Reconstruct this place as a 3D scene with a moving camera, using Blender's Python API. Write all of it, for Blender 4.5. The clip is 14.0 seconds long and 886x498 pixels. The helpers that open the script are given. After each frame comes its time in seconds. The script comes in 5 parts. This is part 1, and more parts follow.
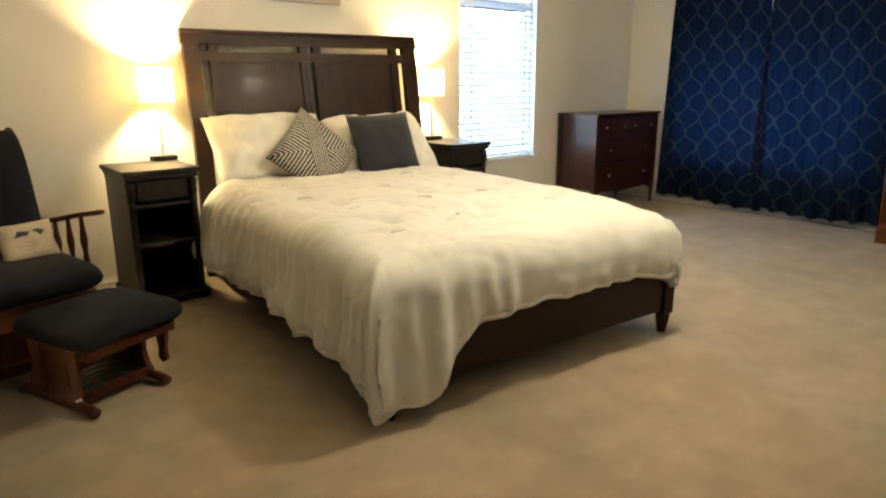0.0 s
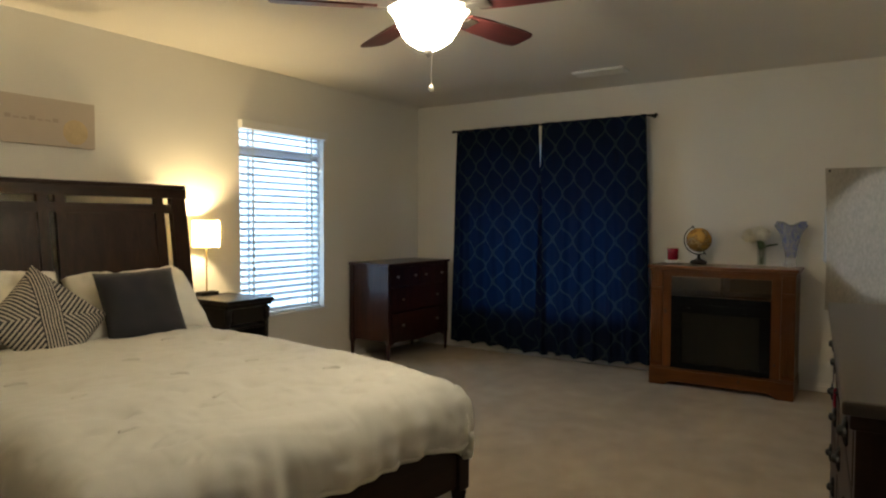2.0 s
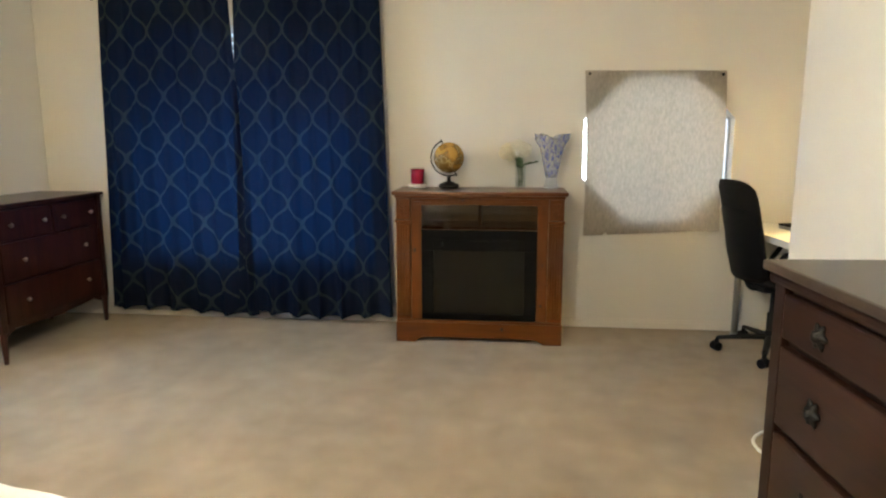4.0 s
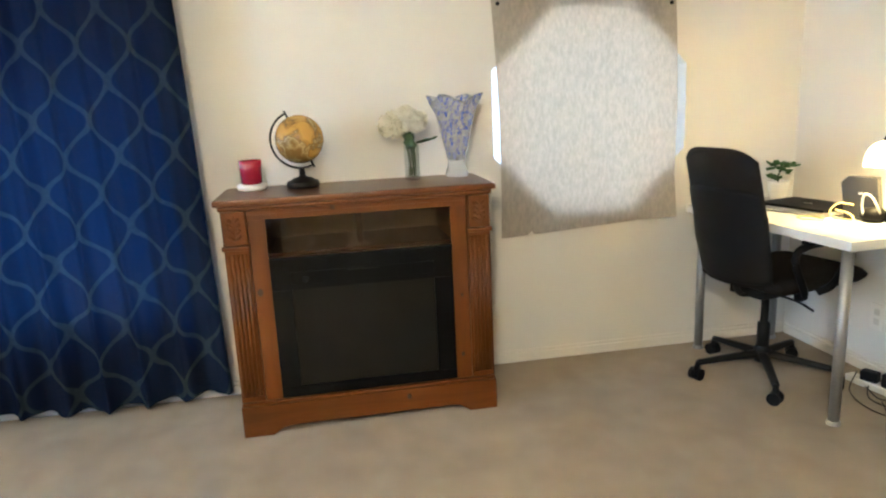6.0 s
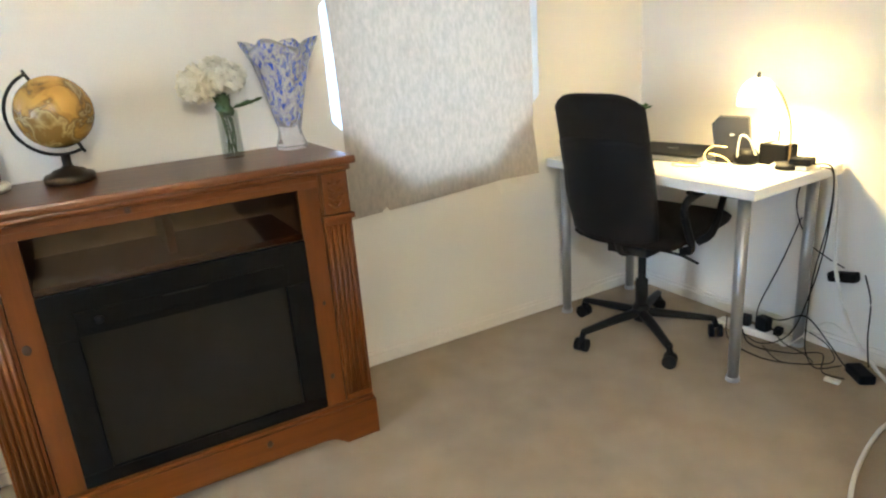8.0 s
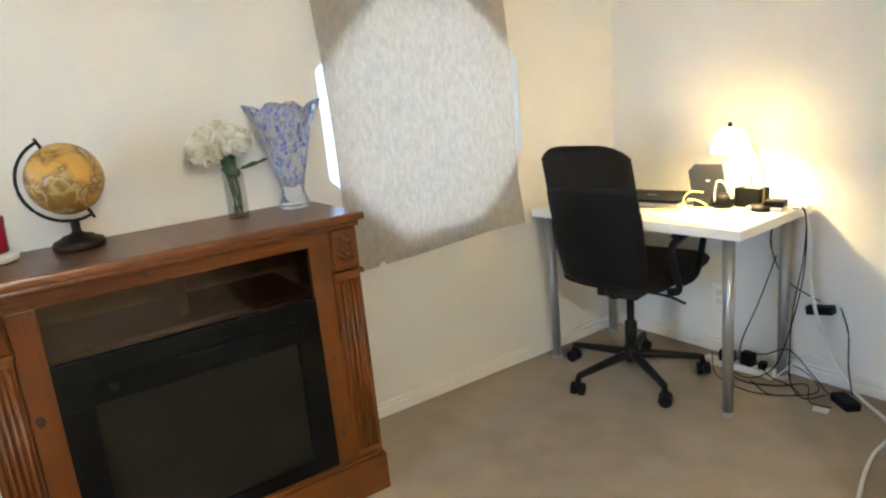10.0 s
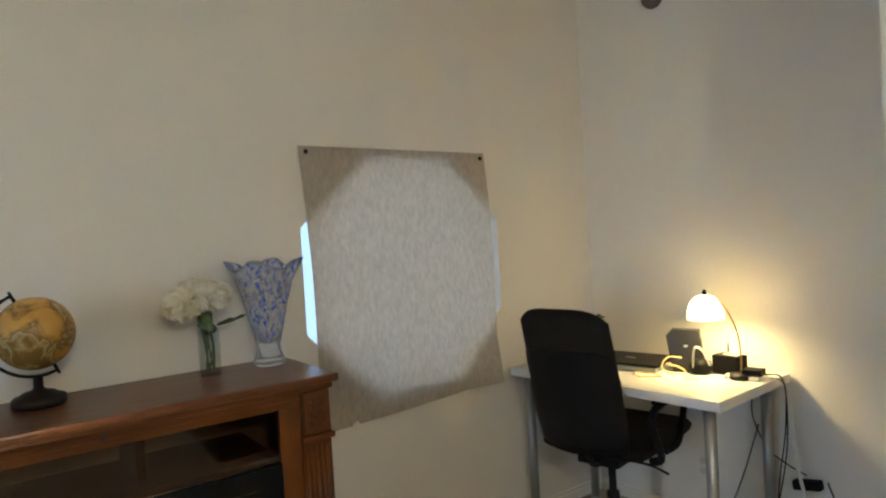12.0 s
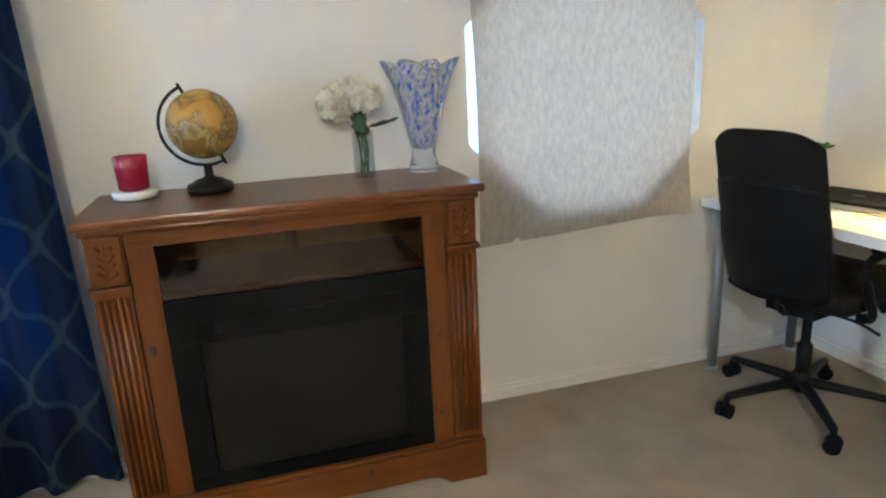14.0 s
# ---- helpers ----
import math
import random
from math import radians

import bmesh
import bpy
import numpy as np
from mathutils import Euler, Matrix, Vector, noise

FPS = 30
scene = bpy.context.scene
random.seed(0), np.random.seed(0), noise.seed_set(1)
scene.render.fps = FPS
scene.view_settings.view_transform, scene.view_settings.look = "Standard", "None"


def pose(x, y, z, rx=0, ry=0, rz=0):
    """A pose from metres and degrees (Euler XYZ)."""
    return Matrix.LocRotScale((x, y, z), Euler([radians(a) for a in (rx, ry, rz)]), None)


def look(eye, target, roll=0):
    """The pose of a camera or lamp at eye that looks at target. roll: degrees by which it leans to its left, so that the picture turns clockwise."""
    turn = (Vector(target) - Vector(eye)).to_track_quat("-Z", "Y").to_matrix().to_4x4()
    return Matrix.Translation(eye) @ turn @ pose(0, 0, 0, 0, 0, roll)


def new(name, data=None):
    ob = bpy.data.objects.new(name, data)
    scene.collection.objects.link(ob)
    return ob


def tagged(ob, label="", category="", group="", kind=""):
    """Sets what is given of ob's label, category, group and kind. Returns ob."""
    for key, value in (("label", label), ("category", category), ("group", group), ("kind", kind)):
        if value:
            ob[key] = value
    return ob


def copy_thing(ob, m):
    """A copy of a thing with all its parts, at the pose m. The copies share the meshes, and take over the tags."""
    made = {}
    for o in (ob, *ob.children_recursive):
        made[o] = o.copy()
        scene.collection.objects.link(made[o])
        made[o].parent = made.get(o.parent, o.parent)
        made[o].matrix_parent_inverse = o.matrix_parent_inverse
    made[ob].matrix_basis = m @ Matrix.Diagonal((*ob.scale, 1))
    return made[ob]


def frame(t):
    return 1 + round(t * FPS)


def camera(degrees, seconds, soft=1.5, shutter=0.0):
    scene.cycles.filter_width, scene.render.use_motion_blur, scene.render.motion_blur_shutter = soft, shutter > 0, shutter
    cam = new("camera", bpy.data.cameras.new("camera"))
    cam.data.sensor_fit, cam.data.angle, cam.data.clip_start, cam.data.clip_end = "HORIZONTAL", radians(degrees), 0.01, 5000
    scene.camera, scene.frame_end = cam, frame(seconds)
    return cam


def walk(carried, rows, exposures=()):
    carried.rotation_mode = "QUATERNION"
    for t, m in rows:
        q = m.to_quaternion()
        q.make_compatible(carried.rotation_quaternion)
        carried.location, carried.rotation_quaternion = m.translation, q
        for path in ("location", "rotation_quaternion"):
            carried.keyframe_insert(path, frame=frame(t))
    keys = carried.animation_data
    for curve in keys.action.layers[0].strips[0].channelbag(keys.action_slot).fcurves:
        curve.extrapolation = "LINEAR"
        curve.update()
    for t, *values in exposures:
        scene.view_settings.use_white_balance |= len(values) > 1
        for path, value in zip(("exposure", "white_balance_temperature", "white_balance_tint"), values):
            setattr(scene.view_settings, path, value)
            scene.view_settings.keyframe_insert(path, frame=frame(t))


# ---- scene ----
cam = camera(68.0, 14.0, 2.2)
PATH = [
    (0, (0.519, -0.232, 1.21), (1.76, 1.256, 0.714), -0.3),
    (0.5, (0.527, -0.227, 1.25), (1.708, 1.365, 0.979), -1.3),
    (1, (0.527, -0.21, 1.271), (1.738, 1.38, 1.197), -1.2),
    (1.5, (0.574, -0.196, 1.259), (2.08, 1.118, 1.344), -0.7),
    (2, (0.856, -0.099, 1.288), (2.526, 0.998, 1.205), 0.2),
    (2.5, (1.117, 0.099, 1.26), (2.905, 0.989, 1.154), 1.0),
    (2.7, (1.237, 0.176, 1.26), (3.084, 0.932, 1.119), 0.7),
    (5, (2.98, 0.919, 1.282), (4.941, 0.891, 0.889), -3.5),
    (5.5, (3.358, 0.95, 1.271), (5.306, 0.782, 0.852), -5.8),
    (6, (3.647, 0.985, 1.262), (5.572, 0.657, 0.831), -2.7),
    (6.5, (3.896, 1.051, 1.27), (5.725, 0.389, 0.803), -3.4),
    (7, (4.157, 1.009, 1.265), (5.911, 0.234, 0.697), -3.8),
    (9.5, (4.346, 1.236, 1.266), (5.943, 0.152, 0.741), -5.9),
    (10, (4.35, 1.247, 1.286), (5.97, 0.171, 0.819), -5.5),
    (10.5, (4.353, 1.254, 1.303), (6.01, 0.209, 0.901), -5.0),
    (11, (4.352, 1.231, 1.337), (6.008, 0.138, 1.088), -4.4),
    (11.5, (4.364, 1.224, 1.369), (5.985, 0.06, 1.241), -4.0),
    (12, (4.349, 1.224, 1.356), (5.966, 0.047, 1.303), -3.4),
    (12.5, (4.361, 1.216, 1.334), (5.989, 0.073, 1.129), -3.6),
    (13, (4.343, 1.122, 1.308), (6.027, 0.1, 0.959), -3.6),
    (13.5, (4.269, 0.976, 1.295), (6.047, 0.152, 0.893), -1.8),
    (14, (4.405, 0.972, 1.274), (6.257, 0.437, 0.739), -2.8),
]
EXPOSURES = [
    (0, 1.46, 6400, 10), (0.5, 0.87, 6350, 10), (1.0, 0.15, 6300, 10), (1.5, 0.00, 6300, 10), (2.0, 0.20, 6350, 10), (2.7, 0.65, 6350, 10),
    (5.0, 2.32, 6050, 10), (7.0, 2.34, 5600, 10), (9.5, 2.34, 5570, 10), (10.5, 2.07, 5570, 10), (11.0, 1.85, 5670, 10),
    (12.0, 1.12, 5820, 10), (12.5, 1.18, 5770, 10), (13.0, 1.43, 5620, 10), (14.0, 1.97, 5220, 10),
]
walk(cam, [(t, look(eye, target, roll)) for t, eye, target, roll in PATH], EXPOSURES)

# ---- world and large lights ----
world = bpy.data.worlds.new("sky")
scene.world = world
world.use_nodes = True
wn = world.node_tree.nodes
sky = wn.new("ShaderNodeTexSky")
sky.sky_type, sky.sun_disc = "NISHITA", False
sky.sun_elevation, sky.sun_rotation = radians(48), radians(215)
world.node_tree.links.new(sky.outputs[0], wn["Background"].inputs[0])
wn["Background"].inputs[1].default_value = 0.1

sun = new("sun", bpy.data.lights.new("sun", "SUN"))
sun.data.energy, sun.data.angle, sun.data.color = 3.0, radians(0.5), (1.0, 0.95, 0.88)
sun.matrix_world = look((-4, -6, 9), (0, 0, 0))


def area(name, eye, target, w, h, watts, colour):
    ob = new(name, bpy.data.lights.new(name, "AREA"))
    ob.data.shape, ob.data.size, ob.data.size_y = "RECTANGLE", w, h
    ob.data.energy, ob.data.color = watts, colour
    ob.matrix_world = look(eye, target)
    return ob


def bulb(name, p, watts, colour, r=0.03):
    ob = new(name, bpy.data.lights.new(name, "POINT"))
    ob.data.energy, ob.data.color, ob.data.shadow_soft_size = watts, colour, r
    ob.location = p
    return ob


DAY = (0.52, 0.75, 1.0)
WARM = (1.0, 0.74, 0.36)
FAN = (2.97, 1.36)
LAMPS = [(1.762, 3.86), (3.825, 3.86)]
DESKLAMP = (5.838, -1.12, 0.985)
area("window_daylight", (4.70, 4.13, 1.30), (4.70, 0, 1.30), 0.92, 1.50, 15, DAY)
area("curtain_daylight", (6.675, 2.48, 1.02), (0, 2.48, 1.02), 1.66, 1.02, 6.3, (0.5, 0.72, 1.0))
octagon = area("octagon_daylight", (6.785, -0.252, 1.2), (0, -0.252, 1.2), 1.25, 1.25, 1.0, (0.94, 0.97, 1.0))
octagon.data.spread = radians(24)
for lx, ly in LAMPS:
    bulb("table_lamp_bulb", (lx, ly, 1.205), 40, WARM)
for k in range(3):
    bulb("fan_bulb", (FAN[0] + 0.055 * math.cos(2.1 * k + 0.4), FAN[1] + 0.055 * math.sin(2.1 * k + 0.4), 2.005), 38, (1.0, 0.88, 0.65), 0.03)
bulb("desk_lamp_bulb", (DESKLAMP[0], DESKLAMP[1], DESKLAMP[2]), 6.5, (1.0, 0.69, 0.25), 0.03)

# ---- materials ----


def nodes(name):
    m = bpy.data.materials.new(name)
    m.use_nodes = True
    return m, m.node_tree.nodes, m.node_tree.links, m.node_tree.nodes["Principled BSDF"]


def mat(name, colour, rough=0.5, metal=0.0, var=0.15, scale=8.0, fine=120.0, bump=0.0, stretch=(1, 1, 1), spec=0.5, random_amount=0.0, sheen=0.0):
    """A surface whose colour varies at two scales, with fine relief."""
    m, n, l, b = nodes(name)
    tc, mp = n.new("ShaderNodeTexCoord"), n.new("ShaderNodeMapping")
    mp.inputs["Scale"].default_value = stretch
    l.new(tc.outputs["Object"], mp.inputs[0])
    big, small = n.new("ShaderNodeTexNoise"), n.new("ShaderNodeTexNoise")
    big.inputs["Scale"].default_value, small.inputs["Scale"].default_value = scale, fine
    big.inputs["Detail"].default_value, small.inputs["Detail"].default_value = 4, 3
    for k in (big, small):
        l.new(mp.outputs[0], k.inputs["Vector"])
    add = n.new("ShaderNodeMath")
    add.operation = "ADD"
    l.new(big.outputs["Fac"], add.inputs[0])
    l.new(small.outputs["Fac"], add.inputs[1])
    ramp = n.new("ShaderNodeMapRange")
    ramp.inputs["From Min"].default_value, ramp.inputs["From Max"].default_value = 0.6, 1.4
    ramp.inputs["To Min"].default_value, ramp.inputs["To Max"].default_value = 1 - var, 1 + var
    l.new(add.outputs[0], ramp.inputs["Value"])
    mul = n.new("ShaderNodeVectorMath")
    mul.operation = "SCALE"
    mul.inputs[0].default_value = colour
    l.new(ramp.outputs[0], mul.inputs["Scale"])
    l.new(mul.outputs[0], b.inputs["Base Color"])
    b.inputs["Roughness"].default_value, b.inputs["Metallic"].default_value = rough, metal
    b.inputs["Specular IOR Level"].default_value = spec
    if sheen:
        b.inputs["Sheen Weight"].default_value = sheen
    if bump:
        bp = n.new("ShaderNodeBump")
        bp.inputs["Strength"].default_value, bp.inputs["Distance"].default_value = bump, 0.004
        l.new(add.outputs[0], bp.inputs["Height"])
        l.new(bp.outputs[0], b.inputs["Normal"])
    return m


def wood(name, dark, light, rough=0.35, axis=2, scale=1.0, knots=False, coat=0.0, spec=0.25):
    """Wood with grain along one axis."""
    m, n, l, b = nodes(name)
    tc, mp = n.new("ShaderNodeTexCoord"), n.new("ShaderNodeMapping")
    s = [16.0 * scale] * 3
    s[axis] = 1.4 * scale
    mp.inputs["Scale"].default_value = s
    l.new(tc.outputs["Object"], mp.inputs[0])
    w = n.new("ShaderNodeTexNoise")
    w.inputs["Scale"].default_value, w.inputs["Detail"].default_value, w.inputs["Distortion"].default_value = 1.3, 6, 1.2
    l.new(mp.outputs[0], w.inputs["Vector"])
    f = n.new("ShaderNodeTexNoise")
    f.inputs["Scale"].default_value, f.inputs["Detail"].default_value = 9, 3
    l.new(mp.outputs[0], f.inputs["Vector"])
    mixf = n.new("ShaderNodeMath")
    mixf.operation = "MULTIPLY_ADD"
    mixf.inputs[1].default_value = 0.35
    l.new(f.outputs["Fac"], mixf.inputs[0])
    l.new(w.outputs["Fac"], mixf.inputs[2])
    cr = n.new("ShaderNodeValToRGB")
    cr.color_ramp.elements[0].position, cr.color_ramp.elements[1].position = 0.45, 0.9
    cr.color_ramp.elements[0].color, cr.color_ramp.elements[1].color = (*dark, 1), (*light, 1)
    l.new(mixf.outputs[0], cr.inputs["Fac"])
    out = cr.outputs[0]
    if knots:
        v = n.new("ShaderNodeTexVoronoi")
        v.inputs["Scale"].default_value = 3.2
        mk = n.new("ShaderNodeMapping")
        ks = [1.0] * 3
        ks[axis] = 0.55
        mk.inputs["Scale"].default_value = ks
        l.new(tc.outputs["Object"], mk.inputs[0])
        l.new(mk.outputs[0], v.inputs["Vector"])
        mr = n.new("ShaderNodeMapRange")
        mr.inputs["From Min"].default_value, mr.inputs["From Max"].default_value = 0.03, 0.07
        l.new(v.outputs["Distance"], mr.inputs["Value"])
        mx = n.new("ShaderNodeMix")
        mx.data_type = "RGBA"
        mx.inputs["A"].default_value = (dark[0] * 0.35, dark[1] * 0.25, dark[2] * 0.25, 1)
        l.new(mr.outputs[0], mx.inputs["Factor"])
        l.new(out, mx.inputs["B"])
        out = mx.outputs["Result"]
    l.new(out, b.inputs["Base Color"])
    b.inputs["Roughness"].default_value = rough
    b.inputs["Specular IOR Level"].default_value = spec
    b.inputs["Coat Weight"].default_value, b.inputs["Coat Roughness"].default_value = coat, 0.15
    bp = n.new("ShaderNodeBump")
    bp.inputs["Strength"].default_value, bp.inputs["Distance"].default_value = 0.12, 0.002
    l.new(mixf.outputs[0], bp.inputs["Height"])
    l.new(bp.outputs[0], b.inputs["Normal"])
    return m


def carpet_mat():
    m, n, l, b = nodes("carpet")
    tc = n.new("ShaderNodeTexCoord")
    cs = []
    for sc, det in ((1.3, 3), (6.0, 5), (260.0, 2)):
        t = n.new("ShaderNodeTexNoise")
        t.inputs["Scale"].default_value, t.inputs["Detail"].default_value = sc, det
        l.new(tc.outputs["Object"], t.inputs["Vector"])
        cs.append(t)
    a = n.new("ShaderNodeMath")
    a.operation = "ADD"
    l.new(cs[0].outputs["Fac"], a.inputs[0])
    l.new(cs[1].outputs["Fac"], a.inputs[1])
    a2 = n.new("ShaderNodeMath")
    a2.operation = "ADD"
    l.new(a.outputs[0], a2.inputs[0])
    l.new(cs[2].outputs["Fac"], a2.inputs[1])
    cr = n.new("ShaderNodeMapRange")
    cr.inputs["From Min"].default_value, cr.inputs["From Max"].default_value = 1.0, 2.0
    cr.inputs["To Min"].default_value, cr.inputs["To Max"].default_value = 0.66, 1.26
    l.new(a2.outputs[0], cr.inputs["Value"])
    mul = n.new("ShaderNodeVectorMath")
    mul.operation = "SCALE"
    mul.inputs[0].default_value = (0.325, 0.255, 0.175)
    l.new(cr.outputs[0], mul.inputs["Scale"])
    l.new(mul.outputs[0], b.inputs["Base Color"])
    b.inputs["Roughness"].default_value = 1.0
    b.inputs["Specular IOR Level"].default_value = 0.1
    b.inputs["Sheen Weight"].default_value = 0.18
    bp = n.new("ShaderNodeBump")
    bp.inputs["Strength"].default_value, bp.inputs["Distance"].default_value = 0.7, 0.006
    l.new(a2.outputs[0], bp.inputs["Height"])
    l.new(bp.outputs[0], b.inputs["Normal"])
    return m


def cloth_through(name, colour, through_colour, share, scale=(1, 1, 1), weave=500.0, streak=0.0):
    """Cloth or paper that lets some light through."""
    m, n, l, b = nodes(name)
    out = n["Material Output"]
    tc, mp = n.new("ShaderNodeTexCoord"), n.new("ShaderNodeMapping")
    mp.inputs["Scale"].default_value = scale
    l.new(tc.outputs["Object"], mp.inputs[0])
    t = n.new("ShaderNodeTexNoise")
    t.inputs["Scale"].default_value, t.inputs["Detail"].default_value = weave, 4
    l.new(mp.outputs[0], t.inputs["Vector"])
    mr = n.new("ShaderNodeMapRange")
    mr.inputs["From Min"].default_value, mr.inputs["From Max"].default_value = 0.3, 0.7
    mr.inputs["To Min"].default_value, mr.inputs["To Max"].default_value = 1 - streak, 1 + streak
    l.new(t.outputs["Fac"], mr.inputs["Value"])
    mul = n.new("ShaderNodeVectorMath")
    mul.operation = "SCALE"
    mul.inputs[0].default_value = through_colour
    l.new(mr.outputs[0], mul.inputs["Scale"])
    d, tr, mix = n.new("ShaderNodeBsdfDiffuse"), n.new("ShaderNodeBsdfTranslucent"), n.new("ShaderNodeMixShader")
    d.inputs[0].default_value = (*colour, 1)
    l.new(mul.outputs[0], tr.inputs[0])
    mix.inputs[0].default_value = share
    l.new(d.outputs[0], mix.inputs[1])
    l.new(tr.outputs[0], mix.inputs[2])
    l.new(mix.outputs[0], out.inputs["Surface"])
    bp = n.new("ShaderNodeBump")
    bp.inputs["Strength"].default_value, bp.inputs["Distance"].default_value = 0.2, 0.002
    l.new(t.outputs["Fac"], bp.inputs["Height"])
    l.new(bp.outputs[0], d.inputs["Normal"])
    return m


def curtain_mat():
    """Navy cloth with a grey-blue ogee lattice, by the cloth's own metres."""
    m, n, l, b = nodes("curtain_cloth")
    uv, sep = n.new("ShaderNodeUVMap"), n.new("ShaderNodeSeparateXYZ")
    l.new(uv.outputs[0], sep.inputs[0])

    def op(kind, a, c=None, e=None):
        k = n.new("ShaderNodeMath")
        k.operation = kind
        for i, v in enumerate((a, c, e)):
            if v is None:
                continue
            if isinstance(v, (int, float)):
                k.inputs[i].default_value = v
            else:
                l.new(v, k.inputs[i])
        return k.outputs[0]

    W, P = 0.25, 0.28
    wave = op("MULTIPLY", op("SINE", op("MULTIPLY", sep.outputs[1], 2 * math.pi / P)), W * 0.245)
    fa = op("ABSOLUTE", op("SUBTRACT", op("PINGPONG", op("SUBTRACT", sep.outputs[0], wave), W / 2), 0.0))
    fb = op("ABSOLUTE", op("SUBTRACT", op("PINGPONG", op("SUBTRACT", op("ADD", sep.outputs[0], wave), W / 2), W / 2), 0.0))
    near = op("MINIMUM", fa, fb)
    line = n.new("ShaderNodeMapRange")
    line.interpolation_type = "SMOOTHSTEP"
    line.inputs["From Min"].default_value, line.inputs["From Max"].default_value = 0.008, 0.019
    line.inputs["To Min"].default_value, line.inputs["To Max"].default_value = 1, 0
    l.new(near, line.inputs["Value"])
    tn = n.new("ShaderNodeTexNoise")
    tn.inputs["Scale"].default_value, tn.inputs["Detail"].default_value = 60, 4
    l.new(uv.outputs[0], tn.inputs["Vector"])
    fac = op("MULTIPLY", line.outputs[0], op("ADD", op("MULTIPLY", tn.outputs["Fac"], 0.9), 0.35))
    c1, c2 = n.new("ShaderNodeMix"), n.new("ShaderNodeMix")
    for c, a, e in ((c1, (0.011, 0.015, 0.030), (0.044, 0.060, 0.068)), (c2, (0.004, 0.018, 0.052), (0.018, 0.040, 0.062))):
        c.data_type = "RGBA"
        c.inputs["A"].default_value, c.inputs["B"].default_value = (*a, 1), (*e, 1)
        l.new(fac, c.inputs["Factor"])
    d, tr, mix = n.new("ShaderNodeBsdfDiffuse"), n.new("ShaderNodeBsdfTranslucent"), n.new("ShaderNodeMixShader")
    l.new(c1.outputs["Result"], d.inputs[0])
    l.new(c2.outputs["Result"], tr.inputs[0])
    mix.inputs[0].default_value = 0.5
    l.new(d.outputs[0], mix.inputs[1])
    l.new(tr.outputs[0], mix.inputs[2])
    l.new(mix.outputs[0], n["Material Output"].inputs["Surface"])
    return m


def glass_mat(name, colour=(1, 1, 1), rough=0.0, ior=1.45):
    m, n, l, b = nodes(name)
    b.inputs["Base Color"].default_value = (*colour, 1)
    b.inputs["Transmission Weight"].default_value, b.inputs["Roughness"].default_value, b.inputs["IOR"].default_value = 1.0, rough, ior
    return m


def speckled_glass():
    """Clear glass with blue strokes in it."""
    m, n, l, b = nodes("speckled_glass")
    tc, mp = n.new("ShaderNodeTexCoord"), n.new("ShaderNodeMapping")
    mp.inputs["Scale"].default_value = (78, 78, 36)
    l.new(tc.outputs["Object"], mp.inputs[0])
    v = n.new("ShaderNodeTexNoise")
    v.inputs["Scale"].default_value, v.inputs["Detail"].default_value, v.inputs["Distortion"].default_value = 1.0, 1.5, 0.8
    l.new(mp.outputs[0], v.inputs["Vector"])
    mr = n.new("ShaderNodeMapRange")
    mr.inputs["From Min"].default_value, mr.inputs["From Max"].default_value = 0.585, 0.62
    l.new(v.outputs["Fac"], mr.inputs["Value"])
    sep = n.new("ShaderNodeSeparateXYZ")
    l.new(tc.outputs["Object"], sep.inputs[0])
    hi = n.new("ShaderNodeMapRange")
    hi.inputs["From Min"].default_value, hi.inputs["From Max"].default_value = 0.06, 0.10
    l.new(sep.outputs[2], hi.inputs["Value"])
    both = n.new("ShaderNodeMath")
    both.operation = "MULTIPLY"
    l.new(mr.outputs[0], both.inputs[0])
    l.new(hi.outputs[0], both.inputs[1])
    mx = n.new("ShaderNodeMix")
    mx.data_type = "RGBA"
    mx.inputs["A"].default_value, mx.inputs["B"].default_value = (0.93, 0.95, 1, 1), (0.05, 0.11, 0.60, 1)
    l.new(both.outputs[0], mx.inputs["Factor"])
    l.new(mx.outputs["Result"], b.inputs["Base Color"])
    inv = n.new("ShaderNodeMapRange")
    inv.inputs["To Min"].default_value, inv.inputs["To Max"].default_value = 0.79, 0.12
    l.new(both.outputs[0], inv.inputs["Value"])
    l.new(inv.outputs[0], b.inputs["Transmission Weight"])
    b.inputs["Roughness"].default_value, b.inputs["IOR"].default_value = 0.02, 1.3
    return m


